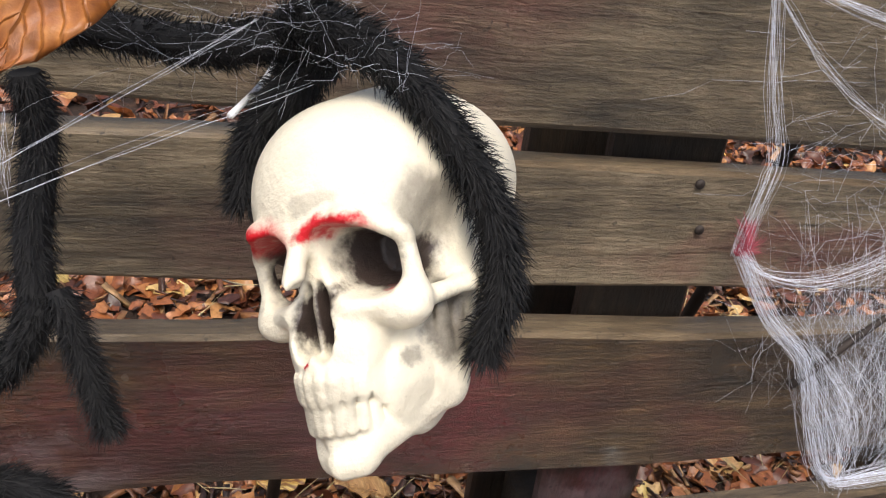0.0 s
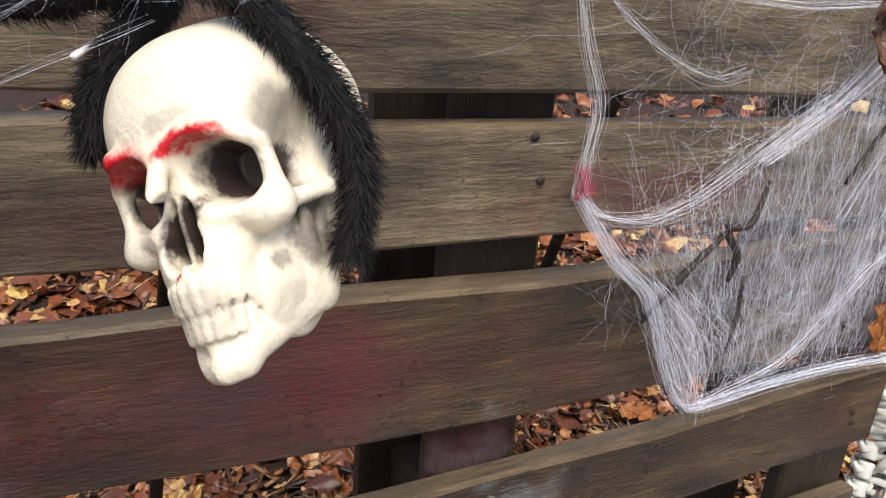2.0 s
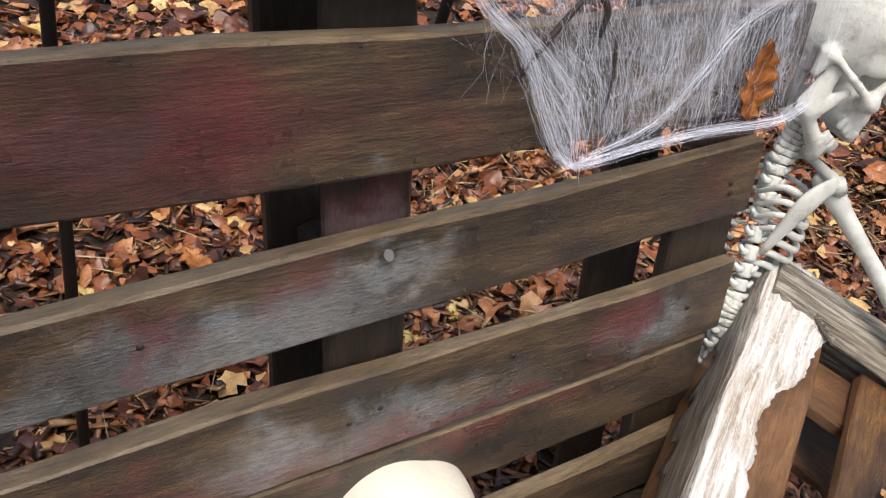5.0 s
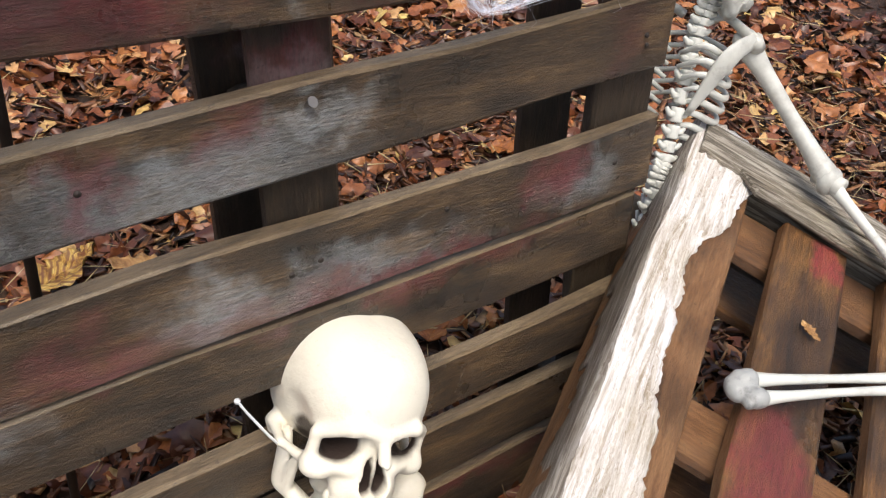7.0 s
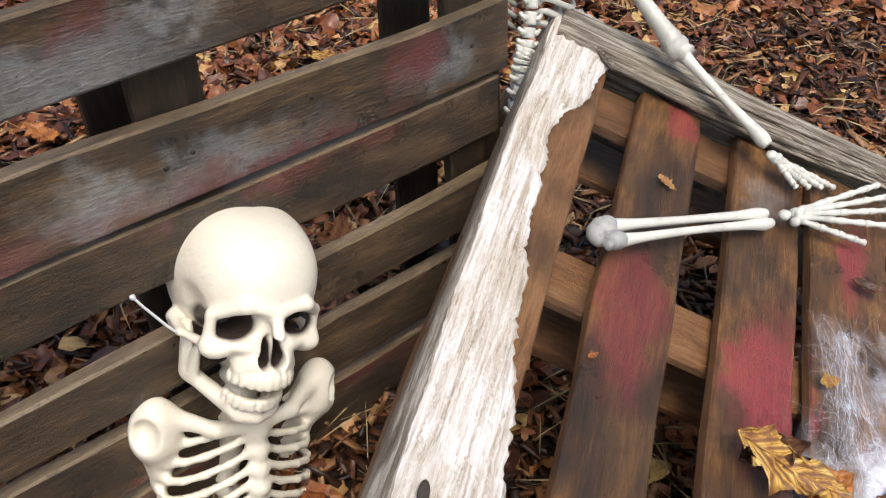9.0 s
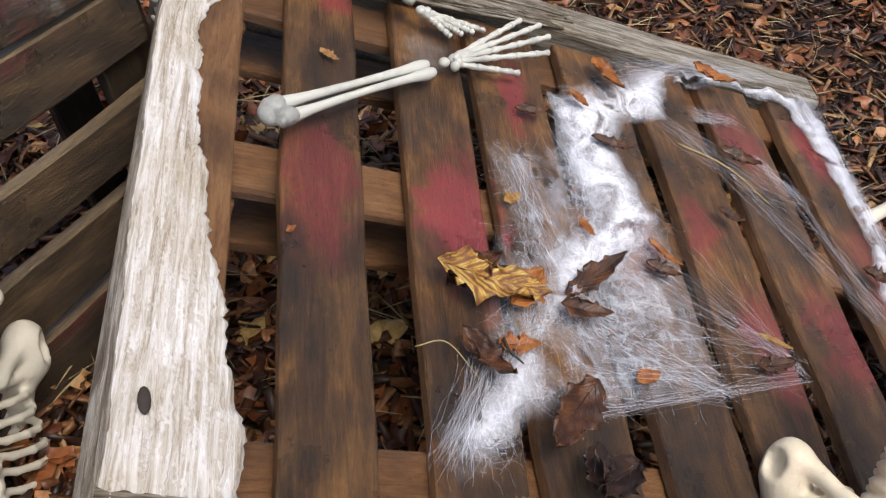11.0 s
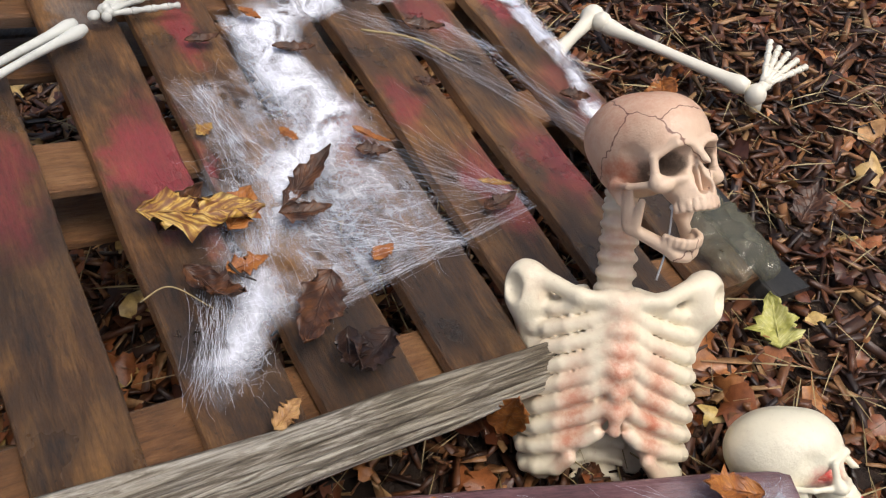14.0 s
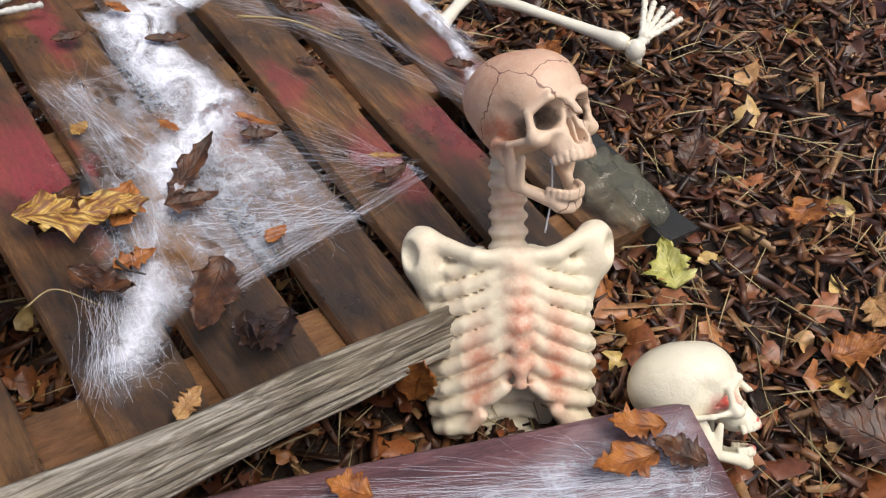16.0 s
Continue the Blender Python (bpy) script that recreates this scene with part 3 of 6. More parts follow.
MAT_LOG = wood("round_pole_wood", 0, (0.08, 0.05, 0.02), (0.17, 0.11, 0.055), (0.27, 0.19, 0.1), stain=0.3)


def thread_mat():
    k = Mat("white_web_thread", 0.8)
    k.color((0.82, 0.86, 0.96, 1))
    k.b.inputs["Subsurface Weight"].default_value = 0.0
    return k.m


def film_mat(name, lo, hi, top, scale=26.0, stretch=(1, 1, 1)):
    """Thin cotton sheet: dense where the fibres lie together, open elsewhere."""
    k = Mat(name, 0.85)
    k.color((0.82, 0.85, 0.94, 1))
    vec = k.coord(stretch)
    n1 = k.noise(vec, scale * 0.6, 8, 0.62, 1.2)
    n2 = k.noise(vec, scale * 0.4, 4, 0.6, 0.6)
    fib1 = k.noise(k.n("Mapping", Vector=vec, Scale=(1.0, 0.1, 1.0), Rotation=(0, 0, 0.35)).outputs[0], scale * 9, 4, 0.6, 0.4)
    fib2 = k.noise(k.n("Mapping", Vector=vec, Scale=(0.12, 1.0, 1.0), Rotation=(0, 0, -0.3)).outputs[0], scale * 8, 4, 0.6, 0.4)
    v = k.n("TexVoronoi", Vector=vec, Scale=scale * 2.6)
    v.feature = "DISTANCE_TO_EDGE"
    net = k.step(v.outputs[0], 0.06, 0.01)
    lines = k.math("MAXIMUM", k.step(fib1, 0.53, 0.68), k.step(fib2, 0.55, 0.68))
    dens = k.math("ADD", k.math("ADD", k.math("MULTIPLY", k.step(n1, lo, hi), 0.8), 0.1), k.math("ADD", k.math("MULTIPLY", lines, 0.22), k.math("MULTIPLY", net, 0.16)))
    dens = k.math("MULTIPLY", k.math("MULTIPLY", dens, k.step(n2, 0.36, 0.44)), top)
    uv = k.n("UVMap")
    edge = k.n("SeparateXYZ", Vector=uv.outputs[0]).outputs[0]
    a = k.n("Math", i0=k.math("MULTIPLY", dens, edge), i1=0.97)
    a.operation = "MINIMUM"
    k.put(k.b, "Alpha", a.outputs[0])
    return k.m


MAT_THREAD = thread_mat()
MAT_FILM = film_mat("cotton_sheet_dense", 0.3, 0.56, 1.0)
MAT_FILM_HUNG = film_mat("cotton_sheet_hung", 0.5, 0.85, 0.6, 30.0, (1, 1, 1))
MAT_FILM_THIN = film_mat("cotton_sheet_thin", 0.42, 0.82, 0.66, 24.0)


def leaf_mat(name, a, b, c, vein, gloss=0.45, stripe=0.45):
    """A dead leaf; uv: across and along it."""
    k = Mat(name, gloss)
    uv = k.n("SeparateXYZ", Vector=k.n("UVMap").outputs[0])
    u, v = uv.outputs[0], uv.outputs[1]
    au = k.math("ABSOLUTE", k.math("SUBTRACT", u, 0.5))
    w = k.math("FRACT", k.math("SUBTRACT", k.math("MULTIPLY", v, 9.0), k.math("MULTIPLY", au, 5.0)))
    ridge = k.math("MAXIMUM", k.step(k.math("ABSOLUTE", k.math("SUBTRACT", w, 0.5)), 0.12, 0.0), k.step(au, 0.03, 0.0))
    obj = k.coord()
    n = k.noise(obj, 45.0, 6, 0.65)
    col = k.ramp(n, (0.34, a), (0.5, b), (0.64, c))
    col = k.mix(k.math("MULTIPLY", k.step(k.math("ABSOLUTE", k.math("SUBTRACT", w, 0.5)), 0.12, 0.4), stripe), col, a)
    col = k.mix(k.math("MULTIPLY", ridge, 0.6), col, vein)
    k.color(col)
    k.bump(k.math("ADD", k.math("MULTIPLY", ridge, 0.5), n), 0.6, 0.002)
    return k.m


LEAF = {
    "brown": leaf_mat("brown_leaf", (0.022, 0.009, 0.005), (0.075, 0.028, 0.012), (0.16, 0.062, 0.022), (0.05, 0.02, 0.01)),
    "orange": leaf_mat("orange_leaf", (0.15, 0.045, 0.012), (0.36, 0.12, 0.022), (0.5, 0.2, 0.04), (0.2, 0.07, 0.02)),
    "yellow": leaf_mat("yellow_brown_leaf", (0.12, 0.03, 0.012), (0.55, 0.33, 0.06), (0.7, 0.52, 0.16), (0.22, 0.08, 0.02), stripe=0.85),
    "tan": leaf_mat("tan_leaf", (0.22, 0.1, 0.035), (0.42, 0.23, 0.08), (0.55, 0.34, 0.13), (0.25, 0.12, 0.04)),
    "green": leaf_mat("yellow_green_leaf", (0.3, 0.3, 0.06), (0.5, 0.48, 0.12), (0.62, 0.6, 0.25), (0.4, 0.38, 0.12)),
    "black": leaf_mat("rotten_leaf", (0.012, 0.006, 0.005), (0.03, 0.014, 0.01), (0.06, 0.028, 0.016), (0.02, 0.01, 0.008)),
}


def soil_mat():
    k = Mat("dark_wet_soil", 0.7)
    o = k.coord()
    a, b = k.noise(o, 30.0, 8, 0.7), k.noise(o, 3.0, 4, 0.6)
    col = k.ramp(a, (0.3, (0.010, 0.006, 0.004)), (0.55, (0.035, 0.018, 0.010)), (0.75, (0.085, 0.042, 0.02)))
    col = k.mix(k.step(b, 0.45, 0.65), col, k.mix(1.0, col, (1.5, 1.25, 1.0), "MULTIPLY"))
    k.color(col)
    k.bump(a, 1.0, 0.02)
    return k.m


def litter_mat(name, stops, rough=0.34):
    k = Mat(name, rough)
    g = k.n("NewGeometry").outputs["Random Per Island"]
    col = k.ramp(g, *stops)
    n = k.noise(k.coord(), 60.0, 5, 0.7)
    col = k.mix(k.step(n, 0.4, 0.7), col, k.mix(1.0, col, (0.45, 0.38, 0.33), "MULTIPLY"))
    k.color(col)
    k.bump(n, 0.5, 0.003)
    return k.m


MAT_SOIL = soil_mat()
MAT_LITTER = litter_mat("fallen_leaves_mix", [(0.0, (0.05, 0.019, 0.01)), (0.22, (0.13, 0.04, 0.018)), (0.45, (0.23, 0.075, 0.028)), (0.7, (0.34, 0.12, 0.04)), (0.86, (0.46, 0.2, 0.07)), (0.94, (0.6, 0.38, 0.16)), (1.0, (0.65, 0.48, 0.16))])
MAT_CHIP = litter_mat("bark_chips_mix", [(0.0, (0.018, 0.010, 0.007)), (0.3, (0.06, 0.026, 0.014)), (0.6, (0.15, 0.058, 0.026)), (0.85, (0.28, 0.13, 0.052)), (1.0, (0.42, 0.26, 0.12))], 0.4)

# ---- ground ----
def ground():
    c = np.concatenate([-np.geomspace(60, 3.2, 14), np.linspace(-3, 4, 90), np.geomspace(4.3, 60, 14)])
    x, y = np.meshgrid(c, c, indexing="ij")
    z = ground_z(x, y) + 0.004 * np.sin(37 * x) * np.sin(41 * y)
    n = len(c)
    i, j = np.meshgrid(np.arange(n - 1), np.arange(n - 1), indexing="ij")
    a = i * n + j
    thing("ground", mesh("ground", np.stack([x, y, z], -1).reshape(-1, 3), np.stack([a, a + n, a + n + 1, a + 1], -1).reshape(-1, 4), MAT_SOIL, True), "dark wet woodland soil under leaf litter", "ground", kind="structure")


def leaf_grid(length, width, curl, fold, twist, seed, nx=6, ny=10, jag=0.12, round_=0.75):
    """A curled leaf along +y with its middle fold up; gives vertices, faces and uv."""
    rng = np.random.default_rng(seed)
    v, u = np.meshgrid(np.linspace(0, 1, ny + 1), np.linspace(-1, 1, nx + 1), indexing="ij")
    shape = np.sin(np.pi * np.clip(v, 0.0, 1.0) ** round_) ** 0.8 + 0.02
    jagged = 1 + jag * np.where(np.abs(u) > 0.9, rng.normal(size=v.shape), 0)
    x = u * shape * width / 2 * jagged
    y = v * length
    z = fold * np.abs(u) * shape * width + 0.08 * width * rng.normal(size=v.shape) * 0.5 + 0.05 * width * np.sin(v * 28) * np.abs(u)
    ang = curl * (v - 0.3)
    y, z = length * np.where(abs(curl) > 1e-3, np.sin(ang) / (curl if abs(curl) > 1e-3 else 1), v) + z * -np.sin(ang), z * np.cos(ang) + length * (1 - np.cos(ang)) / (curl if abs(curl) > 1e-3 else 1)
    tw = twist * (v - 0.5)
    x, z = x * np.cos(tw) - z * np.sin(tw), x * np.sin(tw) + z * np.cos(tw)
    n = nx + 1
    i, j = np.meshgrid(np.arange(ny), np.arange(nx), indexing="ij")
    a = (i * n + j).ravel()
    return np.stack([x, y, z], -1).reshape(-1, 3), np.stack([a, a + 1, a + n + 1, a + n], 1), np.stack([(u + 1) / 2, v], -1).reshape(-1, 2)


def with_uv(me, uv):
    lay = me.uv_layers.new(name="UVMap")
    idx = np.zeros(len(me.loops), int)
    me.loops.foreach_get("vertex_index", idx)
    lay.data.foreach_set("uv", np.asarray(uv, np.float32)[idx].ravel())
    return me


def scatter(name, templates, count, mat, label, size, tilt, seed, spread, lift=0.006):
    rng = np.random.default_rng(seed)
    vs, fs, n = [], [], 0
    pts = spread(rng, count)
    for k, (x, y) in enumerate(pts):
        tv, tf = templates[k % len(templates)]
        s = rng.uniform(*size)
        m = Euler((rng.normal() * tilt, rng.normal() * tilt, rng.uniform(0, 6.28))).to_matrix()
        q = (tv * s) @ np.array(m).T + (x, y, float(ground_z(x, y)) + lift + rng.random() * 0.018)
        vs.append(q)
        fs.append(np.asarray(tf) + n)
        n += len(tv)
    v, f = np.concatenate(vs), np.concatenate(fs)
    me = bpy.data.meshes.new(name)
    me.vertices.add(len(v))
    me.vertices.foreach_set("co", v.astype(np.float32).ravel())
    me.loops.add(f.size)
    me.loops.foreach_set("vertex_index", f.astype(np.int32).ravel())
    me.polygons.add(len(f))
    me.polygons.foreach_set("loop_start", np.arange(0, f.size, f.shape[1], dtype=np.int32))
    me.materials.append(mat)
    me.update(calc_edges=True)
    me.validate()
    thing(name, me, label, "leaf litter" if "leaf" in name or "leaves" in name else "bark mulch", kind="stuff")


def front_spread(rng, n):
    r, a = 2.25 * rng.random(n) ** 0.62 * (1 + 0.12 * rng.normal(size=n)), rng.uniform(0, 6.2832, n)
    return np.stack([0.95 + r * np.cos(a), -0.65 + r * np.sin(a)], 1)


def back_spread(rng, n):
    r, a = 1.9 * rng.random(n) ** 0.6 * (1 + 0.15 * rng.normal(size=n)), rng.uniform(0, 6.2832, n)
    return np.stack([0.75 + 1.05 * r * np.cos(a), 1.25 + 0.75 * r * np.sin(a)], 1)


def far_spread(rng, n):
    r, a = 1.7 + 4.5 * rng.random(n) ** 1.6, rng.uniform(0, 6.28, n)
    return np.stack([0.8 + r * np.cos(a), r * np.sin(a)], 1)


def litter():
    leaves = []
    for k in range(10):
        v, f, _ = leaf_grid(1.0, 0.6, RNG.uniform(-2.2, 2.2), RNG.uniform(-0.25, 0.35), RNG.uniform(-0.8, 0.8), 100 + k, 4, 6, 0.35)
        leaves.append((v - v.mean(0), f))
    scatter("fallen_leaves", leaves, 8000, MAT_LITTER, "wet brown and orange fallen leaves behind the upright pallet", (0.022, 0.07), 0.4, 3, back_spread)
    scatter("path_leaves", leaves, 3600, MAT_LITTER, "wet reddish brown fallen leaves on the bark mulch", (0.025, 0.075), 0.35, 13, front_spread)
    scatter("far_fallen_leaves", leaves, 7000, MAT_LITTER, "brown and orange fallen leaves farther off", (0.05, 0.12), 0.3, 4, far_spread)
    chips = []
    for k in range(8):
        l, w, h = 1.0, RNG.uniform(0.05, 0.24), RNG.uniform(0.04, 0.09)
        v = np.array([(sx * l / 2, sy * w / 2 * (0.6 if sx > 0 else 1), sz * h / 2) for sx in (-1, 1) for sy in (-1, 1) for sz in (-1, 1)]) + RNG.normal(size=(8, 3)) * (0.05, 0.03, 0.02)
        chips.append((v, np.array([(0, 1, 3, 2), (4, 6, 7, 5), (0, 4, 5, 1), (2, 3, 7, 6), (0, 2, 6, 4), (1, 5, 7, 3)])))
    scatter("bark_chips", chips, 42000, MAT_CHIP, "dark brown shredded bark and twigs on the soil", (0.015, 0.075), 0.35, 5, front_spread, 0.004)
    scatter("back_bark_chips", chips, 6000, MAT_CHIP, "dark brown bark and twig bits behind the pallet", (0.012, 0.07), 0.35, 15, back_spread, 0.004)
    needles = [(np.array([(-0.5, -0.012, 0), (0.5, -0.006, 0.02), (0.5, 0.006, 0.02), (0, 0.012, 0.03), (-0.5, 0.012, 0)]), np.array([(0, 1, 2, 3), (0, 3, 4, 4)])[:1])]
    scatter("pine_needles", needles, 5000, MAT_STRAW, "thin pale brown needles and stalks on the mulch", (0.04, 0.11), 0.15, 6, front_spread, 0.022)


ground()
litter()


# ---- upright pallet ----
def top_faces(piece, axis_up=2, limit=0.6):
    """Material index 1 where a face looks up."""
    v, q = piece
    idx = []
    for f in q:
        p = v[list(f)]
        n = np.cross(p[1] - p[0], p[2] - p[0])
        n = n / (np.linalg.norm(n) + 1e-12)
        idx.append(1 if abs(n[axis_up]) > limit and p[:, axis_up].mean() > v[:, axis_up].mean() else 0)
    return idx


pallet_a = thing("upright_pallet", None, "dark weathered timber pallet standing on edge, sprayed red and white", "pallet", m=MA)
# left bottom, left top, tilt from left to right end, right end, set back
BOARDS = [(0.950, 1.062, -0.030, 0.745, 0), (0.850, 0.931, -0.028, 0.744, 0), (0.697, 0.808, -0.010, 0.742, 0), (0.522, 0.606, 0.048, 0.722, 0), (0.386, 0.482, 0.024, 0.728, 0),
          (0.302, 0.384, 0.012, 0.716, 0.006), (0.150, 0.228, 0.040, 0.720, 0), (0.048, 0.138, 0.018, 0.715, 0), (-0.06, 0.040, 0.01, 0.715, 0)]
for k, (z0, z1, rise, end, back) in enumerate(BOARDS):
    pc = plank(-0.46, end, FRONT + back, FRONT + back + 0.022, z0, z1, 20 + k, 0.003, 0.0018, 0, (0.0, rise))
    part("board", mesh("board", *pc, (MAT_BOARD_DRY if k < 2 else MAT_BOARD, MAT_BOARD_TOP), index=top_faces(pc)), pallet_a)
for x0, x1, xb in ((0.229, 0.31, 0.204), (0.643, 0.738, 0.606), (-0.40, -0.31, -0.40)):
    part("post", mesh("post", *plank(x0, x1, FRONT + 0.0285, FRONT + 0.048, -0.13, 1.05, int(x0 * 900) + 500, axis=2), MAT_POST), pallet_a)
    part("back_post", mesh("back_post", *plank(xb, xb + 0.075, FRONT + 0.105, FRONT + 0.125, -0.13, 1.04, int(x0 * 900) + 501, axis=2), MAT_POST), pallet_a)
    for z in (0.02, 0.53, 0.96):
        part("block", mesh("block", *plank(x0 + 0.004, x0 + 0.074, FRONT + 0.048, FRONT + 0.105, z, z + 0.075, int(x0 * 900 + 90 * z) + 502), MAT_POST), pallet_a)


def nail(parent, m):
    v1, f1 = tube([(0, 0, 0), (0, 0, 0.012)], 0.0012, 6)
    v2, f2 = tube([(0, 0, 0.012), (0, 0, 0.0135)], 0.003, 10)
    ob = part("nail", mesh("nail", *join((v1, f1), (v2, f2)), MAT_METAL), parent, "bent steel nail")
    ob.matrix_basis = m


nail(pallet_a, pose(0.264, FRONT + 0.008, 0.612, 60, 0, 12) @ Matrix.Scale(1.7, 4))
hole = mesh("nail_hole", *tube([(0, 0.0004, 0), (0, -0.0006, 0)], (0.0032, 0.0032), 9), MAT_TWIG, True)
for u, v in ((0.274, 0.905), (0.282, 0.875), (0.279, 0.752), (0.284, 0.746), (0.681, 0.612), (0.683, 0.6), (0.418, 0.468), (0.27, 0.455), (0.239, 0.448), (0.66, 0.46), (0.07, 0.585), (0.3, 0.56)):
    ob = part("nail_hole", hole, pallet_a)
    ob.location = (u, FRONT - 0.0005, v)
for x0, lean in ((0.045, 0.03), (0.335, 0.09), (-0.22, -0.05)):
    gz = float(ground_z(x0, 0.5)) - 0.05
    thing("garden_stake", mesh("garden_stake", *tube([(x0 - lean * 1.2, 0.50, gz), (x0, 0.47, 0.5), (x0 + lean, 0.45, 1.02)], (0.006, 0.0055, 0.005), 7, 9), MAT_STAKE, True), "thin brown wooden stake behind the upright pallet", "stake", "stakes behind the pallet")


# ---- tipped pallet ----
pallet_b = thing("tipped_pallet", None, "orange-brown timber pallet tipped to one side, sprayed black and red", "pallet", m=MB)
SLATS = [(-0.400, -0.299), (-0.243, -0.146), (-0.088, 0.013), (0.033, 0.150), (0.193, 0.304), (0.330, 0.441), (0.472, 0.583), (0.632, 0.748)]
for k, (x0, x1) in enumerate(SLATS):
    pc = plank(x0, x1, -0.36, 0.44, -0.02, 0.0, 60 + k, 0.0025, 0.0012, 1)
    idx = [1 - i for i in top_faces(pc)] if k else [1] * len(pc[1])
    part("slat", mesh("slat", *pc, (MAT_SLAT, MAT_RAW_Y), index=idx), pallet_b)
for y0, y1 in ((-0.36, -0.27), (0.035, 0.112), (0.36, 0.44)):
    part("crosspiece", mesh("crosspiece", *plank(-0.40, 0.78, y0, y1, -0.045, -0.0215, int(y0 * 100) + 200), MAT_RAW), pallet_b)
for x0 in (-0.39, 0.14, 0.68):
    for y0 in (-0.36, 0.02, 0.34):
        part("block", mesh("block", *plank(x0, x0 + 0.1, y0, y0 + 0.095, -0.115, -0.0465, int(1000 + x0 * 90 + y0 * 800)), MAT_RAW), pallet_b)
for y0 in (-0.36, 0.03, 0.35):
    part("bottom_board", mesh("bottom_board", *plank(-0.40, 0.78, y0, y0 + 0.09, -0.136, -0.1165, int(y0 * 100) + 300), MAT_RAW), pallet_b)
part("end_beam", mesh("end_beam", *plank(0.752, 0.83, -0.40, -0.14, -0.09, 0.0, 77, axis=1), MAT_BLACKEND), pallet_b, "blackened end timber with red paint")
part("far_beam", mesh("far_beam", *plank(-0.39, 0.76, 0.462, 0.535, -0.07, 0.012, 78, 0.006, 0.003), MAT_WRAP_X), pallet_b, "bleached grey far edge timber")
part("side_beam", mesh("side_beam", *plank(-0.404, -0.384, -0.36, 0.44, -0.125, -0.021, 79, axis=1), MAT_RAW_Y), pallet_b)
# props that hold its high side
for x0, y0 in ((-0.38, -0.33), (-0.38, 0.4)):
    low = (MB @ Vector((x0, y0, -0.137))).z - float(ground_z(*(MB @ Vector((x0, y0, -0.14))).xy))
    part("prop_leg", mesh("prop_leg", *plank(x0, x0 + 0.07, y0, y0 + 0.07, -0.137 - low * 1.12, -0.1375, int(400 + y0 * 90), axis=2), MAT_BLACKEND), pallet_b)


def wrap_log():
    """Pale fibre sheet drawn flat over the high side of the pallet, ragged on its inner edge, widening to a corner at its near end."""
    n, m = 220, 26
    v, idx = [], []
    rng = np.random.default_rng(5)
    slow = np.convolve(rng.normal(size=n + 40), np.ones(25) / 5.0, "same")[20 : n + 20]
    fast = np.convolve(rng.normal(size=n + 8), np.ones(3) / 1.7, "same")[4 : n + 4]
    for i in range(n):
        t = i / (n - 1)
        s = 0.545 - t * 0.925
        right = np.interp(s, [-0.38, -0.26, -0.19, -0.05, 0.07, 0.3, 0.42, 0.47, 0.545], [-0.27, -0.285, -0.297, -0.315, -0.345, -0.338, -0.31, -0.27, -0.3]) + 0.006 * slow[i] + 0.0005 * fast[i]
        left = np.interp(s, [-0.38, -0.19, 0.1, 0.5], [-0.386, -0.391, -0.4, -0.396]) + 0.0015 * slow[i]
        top = 0.006 + np.interp(s, [-0.38, -0.3, -0.2, 0.5], [0.008, 0.01, 0.003, 0.002])
        low = -0.07 + 0.012 * slow[i] + 0.006 * fast[i]
        side = min(left, -0.4045)
        prof = [(side - 0.001, low), (side - 0.002, low * 0.75), (side - 0.002, low * 0.5), (side - 0.002, low * 0.25), (side - 0.001, -0.004), (left - 0.001, top * 0.8), (left + 0.004, top)]
        for k in range(m - 7):
            f = k / (m - 8)
            ridge = 0.0016 * math.sin(31 * f + 2.0 * t + 0.6 * slow[i]) + 0.0012 * math.sin(73 * f - 3 * t) + 0.0007 * rng.normal()
            prof.append((left + 0.008 + f * (right - left - 0.008), top + (0.003 - top) * f ** 4 + ridge * (1 - f ** 6)))
        v += [(p[0], s, p[1]) for p in prof]
    i, j = np.meshgrid(np.arange(n - 1), np.arange(m - 1), indexing="ij")
    a = (i * m + j).ravel()
    # side faces take the darker, shaded copy of the sheet
    me = mesh("fibre_wrap", v, np.stack([a, a + m, a + m + 1, a + 1], 1), (MAT_WRAP, MAT_WRAP_SHADED), True, (j.ravel() < 5).astype(int))
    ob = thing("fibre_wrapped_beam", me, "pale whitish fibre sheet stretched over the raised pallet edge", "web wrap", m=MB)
    ob.modifiers.new("solid", "SOLIDIFY").thickness = 0.0015


wrap_log()


